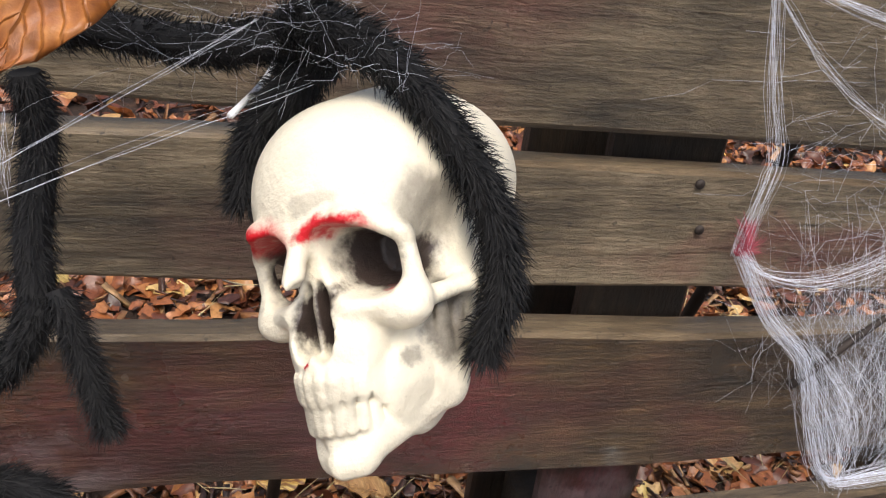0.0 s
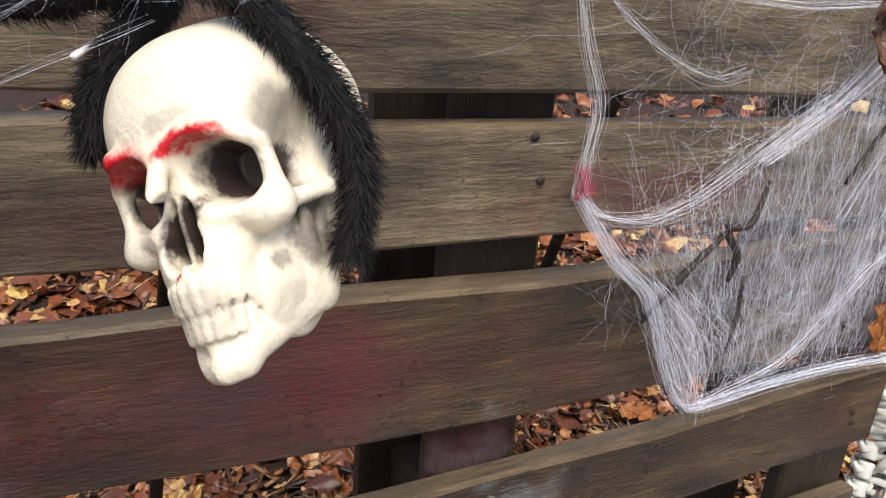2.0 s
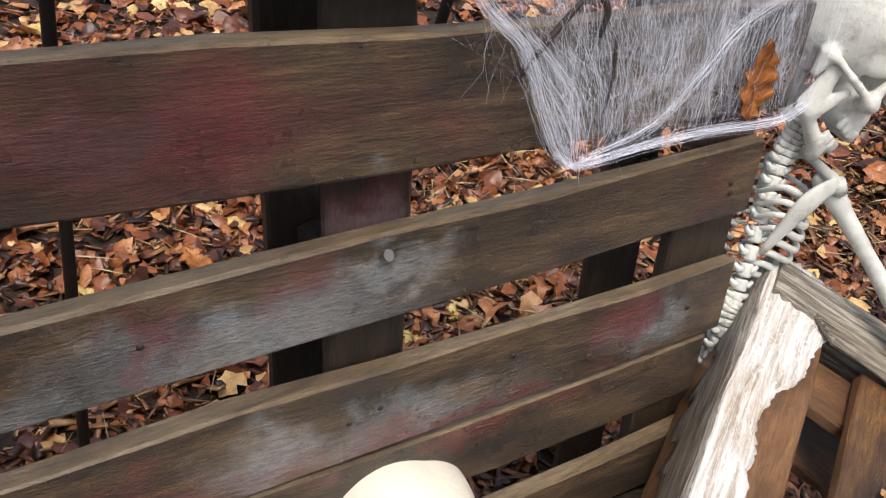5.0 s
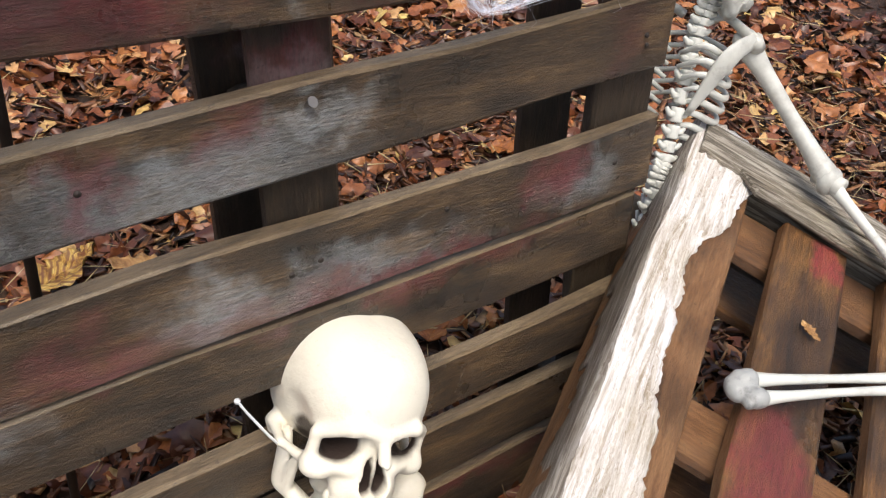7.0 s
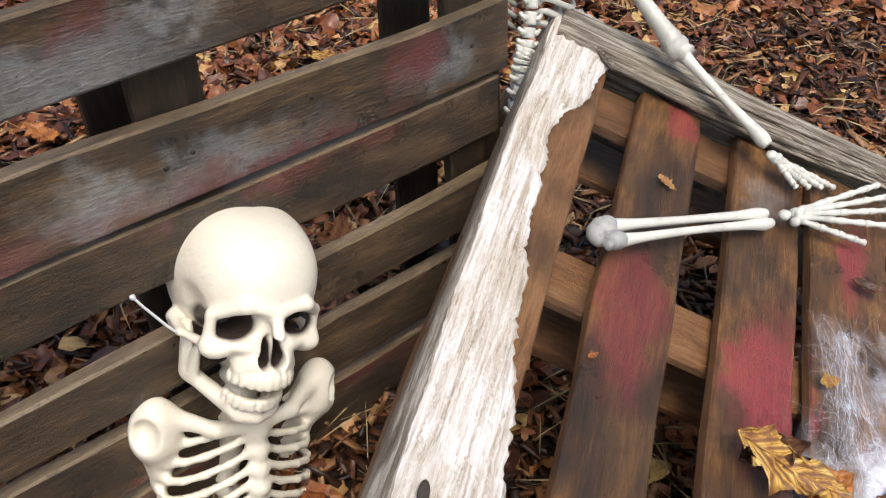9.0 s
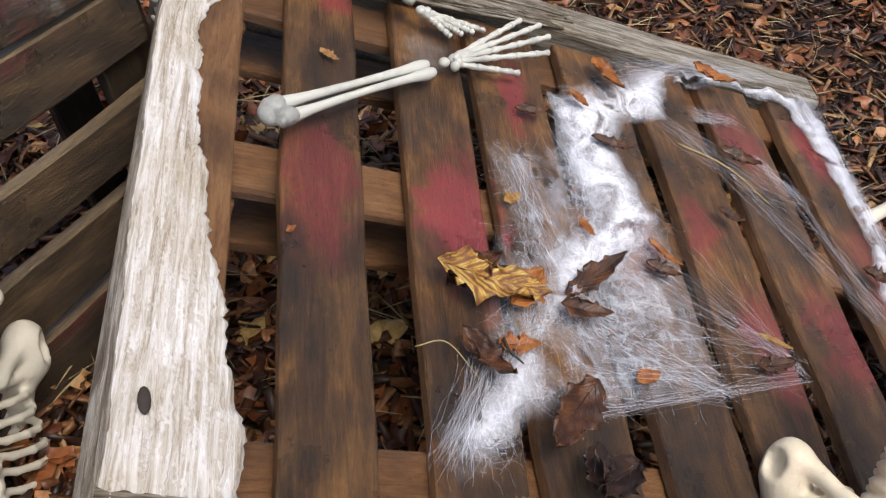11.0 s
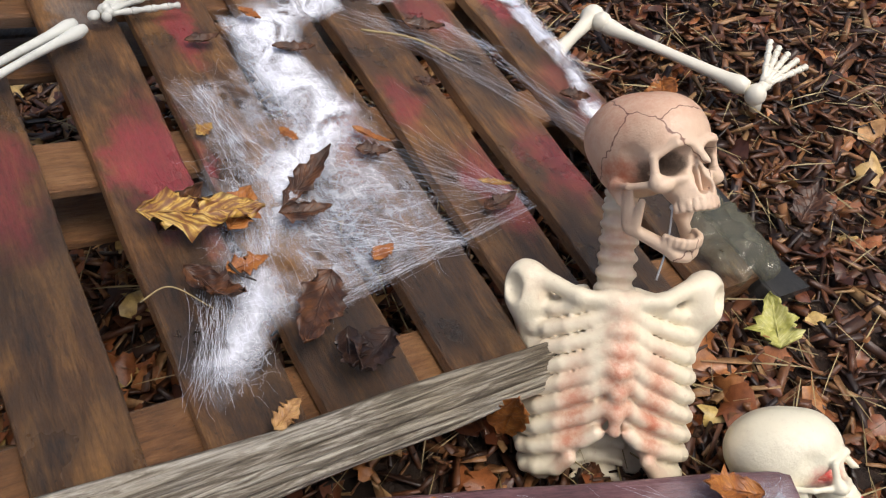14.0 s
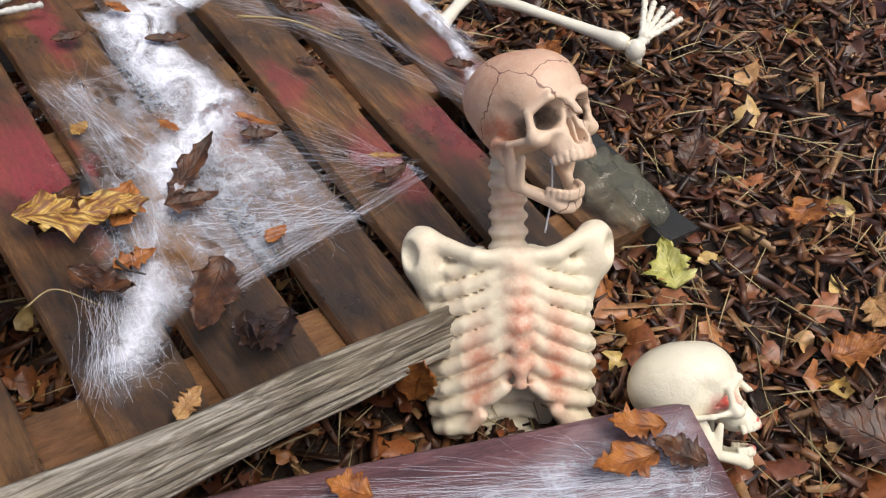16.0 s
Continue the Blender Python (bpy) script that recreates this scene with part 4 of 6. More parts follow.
def rope_edge():
    """Twisted fibre bundle drawn along the near edge, thick at the corner."""
    rng = np.random.default_rng(9)
    pieces = []
    for k in range(26):
        f = k / 25
        y0, z0 = -0.358 - 0.045 * f, 0.006 - 0.032 * f ** 1.6
        pts = []
        for x in np.linspace(-0.39, 0.5, 12):
            t = (x + 0.39) / 1.13
            fan = np.interp(x, [-0.39, -0.28, -0.1, 0.3], [1.7, 1.25, 1.0, 0.85])
            pts.append((x, -0.376 + (y0 + 0.38) * fan + 0.0016 * rng.normal(), z0 * (1 + 0.3 * math.sin(3 * t + f)) + 0.008 * math.exp(-((x + 0.3) / 0.1) ** 2) + 0.0012 * rng.normal()))
        pieces.append(tube(pts, (0.0042 + 0.0025 * rng.random(), 0.003), 6, 40))
    thing("fibre_rope_edge", mesh("fibre_rope_edge", *join(*pieces), MAT_WRAP_X, True), "grey weathered fibre strands stretched along the pallet edge", "web wrap", kind="stuff", m=MB)
    fan = []
    for k in range(34):
        f = k / 33
        a = np.array([-0.30 - 0.09 * f, 0.44 + 0.1 * f, 0.016 - 0.02 * f])
        b = np.array([0.10 + 0.14 * rng.random(), 0.462 + 0.06 * rng.random(), 0.016])
        c = (a + b) / 2 + (0.0, -0.02 + 0.03 * f, 0.004 * rng.normal())
        fan.append(tube([a, c, b], (0.006, 0.004, 0.002), 5, 14))
    thing("fibre_fan_corner", mesh("fibre_fan_corner", *join(*fan), MAT_WRAP_X, True), "whitish fibres fanned over the far pallet corner", "web wrap", kind="stuff", m=MB)


rope_edge()
thing("round_pole", mesh("round_pole", *tube([onB(-0.42, 0.47, -0.16), onB(0.1, 0.475, -0.16), onB(0.72, 0.45, -0.13)], (0.032, 0.03, 0.028), 14, 12), MAT_LOG, True), "peeled round timber pole lying under the tipped pallet", "pole")

# ---- low purple board ----
CB_M = pose(0.30, -0.70, -0.01, 4, 6, 9)
board_c = thing("purple_crate", None, "low timber crate top sprayed purple, with web on it", "crate", m=CB_M)
part("top_board", mesh("top_board", *plank(-0.06, 0.105, -0.25, 0.42, -0.02, 0.0, 91, axis=1), MAT_PURPLE), board_c)
part("side_board", mesh("side_board", *plank(0.083, 0.1, -0.25, 0.42, -0.17, -0.0215, 92, axis=1), MAT_BLACKEND), board_c)
part("end_board", mesh("end_board", *plank(-0.06, 0.08, -0.25, -0.232, -0.17, -0.0215, 93), MAT_BLACKEND), board_c)

# ---- skulls and skeletons ----
SKULL_LO, SKULL_HI = (-0.46, -0.62, -0.92), (0.46, 0.66, 0.64)


def add_skull(name, label, m, mat, step, jaw=0.0, **kw):
    v, f = surface(skull_field(jaw, **kw), SKULL_LO, SKULL_HI, step)
    ob = thing(name, mesh(name, v, f, mat, True), label, "skull decoration")
    ob.matrix_world = m
    return ob


def fixed(name, me, parent, m, label=""):
    """A part whose mesh has a pose m in the world."""
    ob = part(name, me, parent, label)
    ob.matrix_basis = parent.matrix_world.inverted() @ m
    return ob


HUNG = turned((0.0496, 0.2148, 0.9250), (-0.725, -0.618, 0.295), (-0.17, 0.58, 0.797), 0.0945)
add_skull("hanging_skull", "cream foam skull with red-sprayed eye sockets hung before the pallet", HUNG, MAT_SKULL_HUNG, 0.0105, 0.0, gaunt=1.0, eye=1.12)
WHITE = turned((0.2815, 0.2760, 0.2230), (-0.036, -0.935, 0.345), (0.40, 0.300, 0.865), 0.213)
PINK = turned((0.6830, -0.7706, 0.2110), (-0.495, -0.530, 0.689), (0.722, 0.190, 0.666), 0.1563)
GROUND_SKULL = turned((0.4551, -0.9593, -0.0724), (0.070, -0.953, 0.295), (0.827, 0.221, 0.516), 0.1415)
add_skull("ground_skull", "cream skull with red-painted teeth lying on the mulch", GROUND_SKULL, MAT_SKULL_GROUND, 0.0145, 0.3)


def vertebrae(path, n, r):
    """A row of knuckled bones along a path, with side and rear spurs."""
    pts = smooth_path(path, n)
    out = []
    for k, p in enumerate(pts):
        a, b = pts[max(k - 1, 0)], pts[min(k + 1, n - 1)]
        t = (b - a) / np.linalg.norm(b - a)
        s = np.cross(t, (0.2, 0.9, 0.1))
        s /= np.linalg.norm(s)
        o = np.cross(s, t)
        g = np.linalg.norm(b - a) / 2
        out.append(tube([p - t * g * 0.42, p - t * g * 0.3, p, p + t * g * 0.3, p + t * g * 0.42], (r * 0.9, r * 1.08, r * 0.85, r * 1.08, r * 0.9), 9))
        for w in (s, -s, o):
            out.append(tube([p, p + w * r * 1.5, p + w * r * 2.2 - t * g * 0.3], (r * 0.55, r * 0.5, r * 0.3), 6))
    return out


def long_bone(a, b, r, knob=1.7, bend=(0, 0, 0)):
    a, b = np.array(tuple(a), float), np.array(tuple(b), float)
    m = (a + b) / 2 + np.array(bend)
    pts = [a, a + 0.06 * (b - a), a + 0.2 * (b - a) + 0.5 * np.array(bend), m, a + 0.8 * (b - a) + 0.5 * np.array(bend), a + 0.94 * (b - a), b]
    return tube(pts, (r * knob * 0.7, r * knob, r * 1.05, r * 0.85, r * 1.05, r * knob, r * knob * 0.7), 10, 28)


def ball(c, r):
    c = np.array(tuple(c), float)
    r = np.broadcast_to(r, 3)
    v = [c + r * (math.sin(a) * math.cos(b), math.sin(a) * math.sin(b), math.cos(a)) for a in np.linspace(0.08, math.pi - 0.08, 8) for b in np.arange(12) * math.pi / 6]
    f = [(i * 12 + j, i * 12 + (j + 1) % 12, (i + 1) * 12 + (j + 1) % 12, (i + 1) * 12 + j)[::-1] for i in range(7) for j in range(12)]
    return v, [*f, tuple(range(12)), tuple(range(95, 83, -1))]


def rib_cage(m, pairs, w, d, h, r):
    """Curved ribs from spine to breastbone, shoulder blades and collar bones; local z up, -y front."""
    out = []
    for k in range(pairs):
        f = k / (pairs - 1)
        z = h * (1 - f)
        ww = w * (0.55 + 0.45 * math.sin(math.pi * min(1, 0.25 + 0.6 * f)))
        for s in (-1, 1):
            drop = 0.2 * h
            pts = [(0.1 * w * s, d * 0.9, z), (0.6 * ww * s, d * 1.0, z + 0.02), (ww * s, d * 0.25, z - drop * 0.4), (0.85 * ww * s, -d * 0.6, z - drop * 0.9), (0.12 * w * s, -d * 0.95, z - drop * (0.75 - 0.2 * f))]
            if f > 0.8:
                pts = pts[:-1]
            out.append(tube(pts, (r * 0.8, r, r * 1.1, r, r * 0.8), 8, 20, 0.75))
    out.append(tube([(0, -d, h * 0.98), (0, -d * 1.1, h * 0.7), (0, -d * 1.05, h * 0.3)], (r * 2.4, r * 2.6, r * 1.4), 10, 12, 0.5))
    for s in (-1, 1):
        out.append(tube([(0.02 * s, -d, h * 1.02), (w * 0.6 * s, -d * 0.75, h * 1.12), (w * 1.25 * s, 0, h * 1.1)], (r * 1.5, r * 1.2, r * 1.8), 8, 14))
        out.append(tube([(w * 1.25 * s, 0, h * 1.1), (w * 0.95 * s, d * 0.7, h * 1.0), (w * 0.5 * s, d * 1.15, h * 0.45)], (r * 2.4, r * 3.6, r * 1.2), 10, 14, 0.4))
        out.append(tube([(w * 1.25 * s, 0, h * 1.12), (w * 1.32 * s, -0.01, h * 1.0)], (r * 2.2, r * 2.4), 10))
    return [moved(p, m) for p in out]


WHITE_CHEST = turned((0.1822, 0.2133, -0.1438), (-0.020, -0.968, 0.249), (0.302, 0.231, 0.925), 0.2463)


def white_skeleton():
    root = thing("white_skeleton", None, "ivory plastic toy skeleton sitting between the two pallets", "skeleton decoration", m=Matrix.Translation((0.27, 0.3, -0.1)))
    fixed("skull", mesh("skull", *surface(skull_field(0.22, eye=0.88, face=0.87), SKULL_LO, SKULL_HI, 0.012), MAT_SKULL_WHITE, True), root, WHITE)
    fixed("rib_cage", mesh("rib_cage", *surface(chest_field(9, 0.021, blade=1.15), (-0.66, -0.4, -0.26), (0.66, 0.36, 1.56), 0.016), MAT_BONE_WHITE, True), root, WHITE_CHEST)


def chest_field(pairs=9, bone=0.034, shell=0.0, blade=1.0):
    """Ribs round a chest with breastbone, collar bones, shoulder blades and spine; -y front, about 1 high. shell: how far a solid chest fills the ribs."""
    paths = []
    for k in range(pairs):
        f = k / (pairs - 1)
        zs = 0.86 - 0.8 * f
        w = np.interp(zs, [0.0, 0.15, 0.5, 0.8, 0.9], [0.37, 0.41, 0.41, 0.38, 0.34])
        dep = np.interp(zs, [0.0, 0.5, 0.9], [0.2, 0.22, 0.13])
        lift = np.interp(f, [0, 0.6, 0.8, 1], [0.1, 0.2, 0.17, 0.1])
        end = max(0.05, (0.4 - zs - lift) * 0.8)
        pts = []
        for a in np.linspace(0.12, 1, 9):
            ang = a * math.pi
            pts.append((max(w * math.sin(ang), 0.03), dep * math.cos(ang), zs + 0.1 * (1 - a) ** 1 + lift * max(0, (a - 0.55) / 0.45) ** 1.3 - 0.05 * math.sin(ang)))
        pts = [q for n, q in enumerate(pts) if n < 6 or q[0] > end] + [(end, -dep * math.sqrt(max(0.0, 1 - (end / w) ** 2)) - 0.015, pts[-1][2])]
        paths.append(pts)

    def field(p):
        x, y, z = np.abs(p[..., 0]), p[..., 1], p[..., 2]
        q = np.stack([x, y, z], -1)
        d = np.full(x.shape, 9.0)
        if shell:
            w = np.interp(z, [-0.1, 0.15, 0.5, 0.8, 0.95], [0.35, 0.4, 0.4, 0.37, 0.28]) * shell
            dep = np.interp(z, [-0.1, 0.5, 0.9], [0.19, 0.21, 0.12]) * shell
            d = (np.sqrt((x / w) ** 2 + (y / dep) ** 2) - 1) * np.minimum(w, dep) * 0.8
            d = np.maximum(d, np.maximum(z - 0.93, 0.0 - z))
            d = less(d, np.maximum(0.8 * x - 0.6 * (0.38 - z), y - 0.04), 0.02)
        for pts in paths:
            for a, b in zip(pts, pts[1:]):
                d = both(d, cap(q, a, b, bone), 0.014)
        d = both(d, cap(q, (0, -0.165, 0.93), (0, -0.235, 0.62), 0.06, 0.045) - 0.007 * np.cos(z * 62), 0.03)
        d = both(d, cap(q, (0, -0.235, 0.62), (0, -0.25, 0.34), 0.045, 0.035) - 0.007 * np.cos(z * 62), 0.03)
        d = both(d, cap(q, (0.035, -0.17, 0.94), (0.2, -0.15, 0.95), 0.042, 0.034), 0.03)
        d = both(d, cap(q, (0.2, -0.15, 0.95), (0.4, -0.02, 1.02), 0.036, 0.05), 0.04)
        # shoulder: socket knob with a hollow, blade
        d = both(d, ell(q, (0.45, 0.0, 0.95), (0.1 * blade, 0.1 * blade, 0.145 * blade)), 0.05)
        d = both(d, cap(q, (0.42, 0.02, 0.88), (0.38, 0.1, 0.55), 0.09 * blade, 0.035), 0.06)
        d = less(d, ell(q, (0.52, -0.08, 0.96), (0.05 * blade, 0.08 * blade, 0.075 * blade)), 0.015)
        d = both(d, cap(q, (0, 0.08, -0.14), (0, 0.12, 0.5), 0.062) - 0.014 * np.cos(z * 80), 0.02)
        d = both(d, cap(q, (0, 0.12, 0.5), (0, 0.03, 0.95), 0.062), 0.02)
        d = both(d, cap(q, (0, 0.02, 0.9), (0, 0.03, 1.42), 0.095, 0.085) - 0.013 * np.cos(z * 78), 0.03)
        for n in range(6):
            d = both(d, cap(q, (0.0, 0.05, 1.02 + 0.08 * n), (0.045, 0.13, 1.0 + 0.08 * n), 0.026), 0.015)
        for n in range(4):
            d = both(d, cap(q, (0.0, 0.06, 0.0 + 0.09 * n), (0.12, 0.02, -0.02 + 0.09 * n), 0.022), 0.015)
        return d
    return field


TORSO = turned((0.4603, -0.7227, -0.1180), (-0.75, -0.07, 0.66), (0.66, -0.05, 0.75), 0.2486)


def pink_skeleton():
    root = thing("pink_skeleton_bust", None, "cream and pink resin skeleton bust leaning on the tipped pallet", "skeleton decoration", m=Matrix.Translation((0.45, -0.72, -0.13)))
    fixed("rib_cage", mesh("rib_cage", *surface(chest_field(9, 0.037, 0.97), (-0.66, -0.4, -0.26), (0.66, 0.36, 1.56), 0.0145), MAT_BONE_PINK, True), root, TORSO)
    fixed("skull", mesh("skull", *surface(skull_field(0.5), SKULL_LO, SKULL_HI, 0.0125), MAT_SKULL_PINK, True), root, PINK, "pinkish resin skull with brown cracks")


def hand_bones(wrist, tips, r):
    """Wrist knuckles, palm bones and jointed fingers."""
    w = np.array(tuple(wrist), float)
    out = []
    for t in tips:
        t = np.array(tuple(t), float)
        k1, k2, k3 = w + 0.42 * (t - w), w + 0.66 * (t - w), w + 0.85 * (t - w)
        for a, b in ((w + 0.14 * (t - w), k1), (k1, k2), (k2, k3), (k3, t)):
            out.append(tube([a, a + 0.15 * (b - a), (a + b) / 2, a + 0.85 * (b - a), b], (r, r * 1.35, r * 0.8, r * 1.3, r), 7, 12))
        out.append(ball(w + 0.1 * (t - w) + RNG.normal(size=3) * 0.002, r * 1.7))
    return out + [ball(w, (r * 2.2, r * 2.0, r * 1.6))]


def jointed(name, digit, pieces, mat, root):
    """A wrist or ankle with each of its jointed digits as a piece of its own."""
    base = bones(name, [pieces[-1]], mat, root)
    for k in range(0, len(pieces) - 1, 5):
        part(digit, mesh(digit, *join(*pieces[k : k + 5]), mat, True), base)


NORMAL_B = MB.to_3x3() @ Vector((0, 0, 1))


def bones(name, pieces, mat, root, label=""):
    return fixed(name, mesh(name, *join(*pieces), mat, True), root, Matrix.Identity(4), label)


def severed_arm():
    e, w = onB(-0.257, 0.118, 0.028), onB(-0.045, 0.277, 0.02)
    d = onB(0, 0, 0) - onB(0.4, -0.55, 0)
    d = d.normalized() * 0.011
    root = thing("skeleton_forearm", None, "white plastic skeleton forearm and hand lying across slats", "bone decoration", m=Matrix.Translation(e))
    bones("radius", [long_bone(e + d, w + d * 0.7, 0.0062, 1.5)], MAT_BONE_GREY, root)
    bones("ulna", [long_bone(e - d, w - d * 0.7, 0.0058, 1.6, (0, 0, 0.003))], MAT_BONE_GREY, root)
    along = (w - e).normalized()
    knuckle = lambda p: both(both(both(ell(p, (0.011, 0.004, 0.002), (0.012, 0.015, 0.012)), ell(p, (-0.012, 0.003, 0), (0.012, 0.014, 0.012)), 0.006), ell(p, (-0.004, -0.012, -0.006), (0.016, 0.012, 0.011)), 0.004), cap(p, (-0.017, -0.008, 0), (0.017, -0.008, 0), 0.006), 0.004)
    fixed("elbow_joint", mesh("elbow_joint", *surface(knuckle, (-0.04, -0.04, -0.03), (0.04, 0.04, 0.03), 0.0022), MAT_JOINT, True), root, turned(e + along * 0.004, -along, NORMAL_B, 1.0), "grey smudged elbow joint")
    jointed("hand", "finger", hand_bones(onB(-0.022, 0.297, 0.02), [onB(0.118, 0.434, 0.03), onB(0.153, 0.435, 0.03), onB(0.165, 0.411, 0.03), onB(0.157, 0.372, 0.028), onB(0.1, 0.315, 0.02)], 0.0042), MAT_BONE_GREY, root)


def far_skeleton():
    root = thing("grey_skeleton", None, "grey-white plastic skeleton leaning behind the pallets, arm stretched out", "skeleton decoration", m=Matrix.Translation((0.8, 0.35, 0.0)))
    fixed("skull", mesh("skull", *surface(skull_field(0.1), SKULL_LO, SKULL_HI, 0.018), MAT_BONE_GREY, True), root, turned((0.935, 0.425, 0.655), (0.55, -0.62, -0.45), (0.45, 0.0, 0.9), 0.19))
    row = vertebrae([(0.895, 0.415, 0.575), (0.873, 0.41, 0.511), (0.823, 0.365, 0.366), (0.80, 0.35, 0.3), (0.79, 0.35, 0.0)], 30, 0.0095)
    for k in range(0, len(row), 4):
        bones("vertebra", row[k : k + 4], MAT_BONE_GREY, root)
    bones("rib_cage", rib_cage(turned((0.895, 0.43, 0.36), (0.85, 0.45, 0.1), (0.22, 0.18, 0.95), 1.0), 8, 0.07, 0.055, 0.14, 0.0045), MAT_BONE_GREY, root)
    sh, el = (0.932, 0.376, 0.505), (0.968, 0.208, 0.372)
    bones("upper_arm", [long_bone(sh, el, 0.012, 1.4), ball(sh, 0.017)], MAT_BONE_GREY, root)
    w2 = onB(-0.068, 0.386, 0.045)
    bones("elbow_joint", [ball(el, (0.02, 0.015, 0.02)), tube([np.array(el) + (0.0, -0.02, 0.0), np.array(el) + (0.0, 0.02, 0.0)], 0.013, 12)], MAT_BONE_GREY, root)
    bones("forearm", [long_bone(el, w2, 0.0075, 1.5), long_bone(Vector(el) + Vector((0.012, 0.01, -0.006)), w2 + Vector((0.008, 0.006, 0)), 0.006, 1.5)], MAT_BONE_GREY, root)
    jointed("hand", "finger", hand_bones(onB(-0.055, 0.383, 0.035), [onB(0.0 + 0.02 * k, 0.372 + 0.012 * k, 0.012) for k in range(4)], 0.004), MAT_BONE_GREY, root)


def leg():
    hip, knee, heel = (1.30, -0.69, -0.085), (1.425, -0.775, -0.075), (1.215, -1.06, -0.10)
    root = thing("partial_skeleton", None, "ivory plastic skeleton limb with bent knee and foot on mulch", "bone decoration", m=Matrix.Translation(knee))
    bones("thigh_bone", [long_bone(hip, knee, 0.014, 1.8)], MAT_BONE_WHITE, root)
    bones("knee_joint", [ball(knee, (0.026, 0.024, 0.024)), ball((1.40, -0.79, -0.07), 0.02)], MAT_BONE_WHITE, root)
    bones("shin_bone", [long_bone((1.40, -0.79, -0.075), (1.222, -1.045, -0.09), 0.0105, 1.7), long_bone((1.42, -0.80, -0.085), (1.24, -1.05, -0.095), 0.006, 1.5)], MAT_BONE_WHITE, root)
    foot = [ball(heel, (0.02, 0.02, 0.022)), tube([heel, (1.205, -1.065, -0.13)], (0.015, 0.01), 8)]
    bones("heel", foot, MAT_BONE_WHITE, root)
    jointed("foot", "toe", hand_bones((1.24, -1.078, -0.1), [(1.31 + 0.012 * k, -1.175 + 0.016 * k, -0.105 + 0.006 * k) for k in range(5)], 0.0055), MAT_BONE_WHITE, root)


white_skeleton()
pink_skeleton()
severed_arm()
far_skeleton()
leg()


# ---- furry spider ----
def furry(points, radius, hairs, length, seed, n=26):
    """A leg core with thousands of short hairs."""
    rng = np.random.default_rng(seed)
    core = tube(points, tuple(r * 0.8 for r in np.atleast_1d(radius)), 10, n)
    pts = smooth_path(points, 200)
    rad = np.interp(np.linspace(0, 1, 200), np.linspace(0, 1, np.size(radius)), np.atleast_1d(radius))
    k = rng.integers(0, 199, hairs)
    t = pts[k + 1] - pts[k]
    t /= np.linalg.norm(t, axis=1, keepdims=True)
    d = rng.normal(size=(hairs, 3))
    d -= t * (d * t).sum(1, keepdims=True)
    d /= np.linalg.norm(d, axis=1, keepdims=True)
    root = pts[k] + d * rad[k][:, None] * 0.7
    lean = d * rng.uniform(0.25, 0.8, (hairs, 1)) + t * rng.uniform(0.3, 1.0, (hairs, 1)) + rng.normal(size=(hairs, 3)) * 0.25
    lean /= np.linalg.norm(lean, axis=1, keepdims=True)
    l = length * rng.uniform(0.5, 1.3, (hairs, 1))
    w = np.cross(lean, d + 0.3 * rng.normal(size=(hairs, 3)))
    w *= 0.00022 / (np.linalg.norm(w, axis=1, keepdims=True) + 1e-9)
    mid, tip = root + lean * l * 0.6, root + lean * l + t * l * 0.25
    v = np.stack([root - w, root + w, mid + w * 0.7, mid - w * 0.7, tip], 1).reshape(-1, 3)
    b = np.arange(hairs)[:, None] * 5
    f = (b + np.array([[0, 1, 2, 3]])).tolist() + (b + np.array([[3, 2, 4]])).tolist()
    return join(core, (v, f))


spider = thing("furry_spider", None, "large black furry toy spider with bent legs over the skull", "spider decoration")
LEGS = [
    ([(-0.12, 0.32, 0.965), (-0.072, 0.303, 0.961), (-0.043, 0.299, 0.963), (-0.006, 0.281, 0.966), (0.02, 0.262, 0.977), (0.033, 0.252, 0.982)], (0.008, 0.008, 0.0085, 0.008), 7000),
    ([(0.020, 0.252, 0.985), (0.032, 0.237, 0.99), (0.053, 0.219, 0.983), (0.074, 0.199, 0.960), (0.0815, 0.186, 0.937), (0.0775, 0.178, 0.911)], (0.007, 0.0075, 0.0068, 0.0065, 0.006, 0.005), 9000),
    ([(0.035, 0.255, 0.98), (0.026, 0.262, 0.962), (0.012, 0.262, 0.94), (0.008, 0.25, 0.92)], (0.009, 0.0095, 0.008, 0.006), 5000),
    ([(-0.066, 0.30, 0.945), (-0.063, 0.297, 0.92), (-0.066, 0.28, 0.89), (-0.065, 0.263, 0.865), (-0.076, 0.25, 0.85), (-0.10, 0.25, 0.835)], (0.007, 0.008, 0.0085, 0.008, 0.007), 6000),
    ([(-0.056, 0.262, 0.877), (-0.046, 0.245, 0.855), (-0.037, 0.229, 0.836)], (0.0055, 0.006, 0.005), 2500),
    ([(-0.09, 0.215, 0.833), (-0.072, 0.215, 0.829), (-0.056, 0.212, 0.823), (-0.05, 0.205, 0.81)], (0.006, 0.007, 0.005), 2500),
]
for k, (pts, rad, hairs) in enumerate(LEGS):
    part("leg", mesh("leg", *furry(pts, rad, hairs, 0.006, 30 + k), MAT_FUR), spider)
thing("wire_peg", mesh("wire_peg", *tube([(0.004, 0.245, 0.957), (0.016, 0.29, 0.95), (0.024, 0.33, 0.945)], 0.0012, 8, 8), MAT_TIE, True), "pale plastic peg holding the hanging skull to the pallet", "peg")


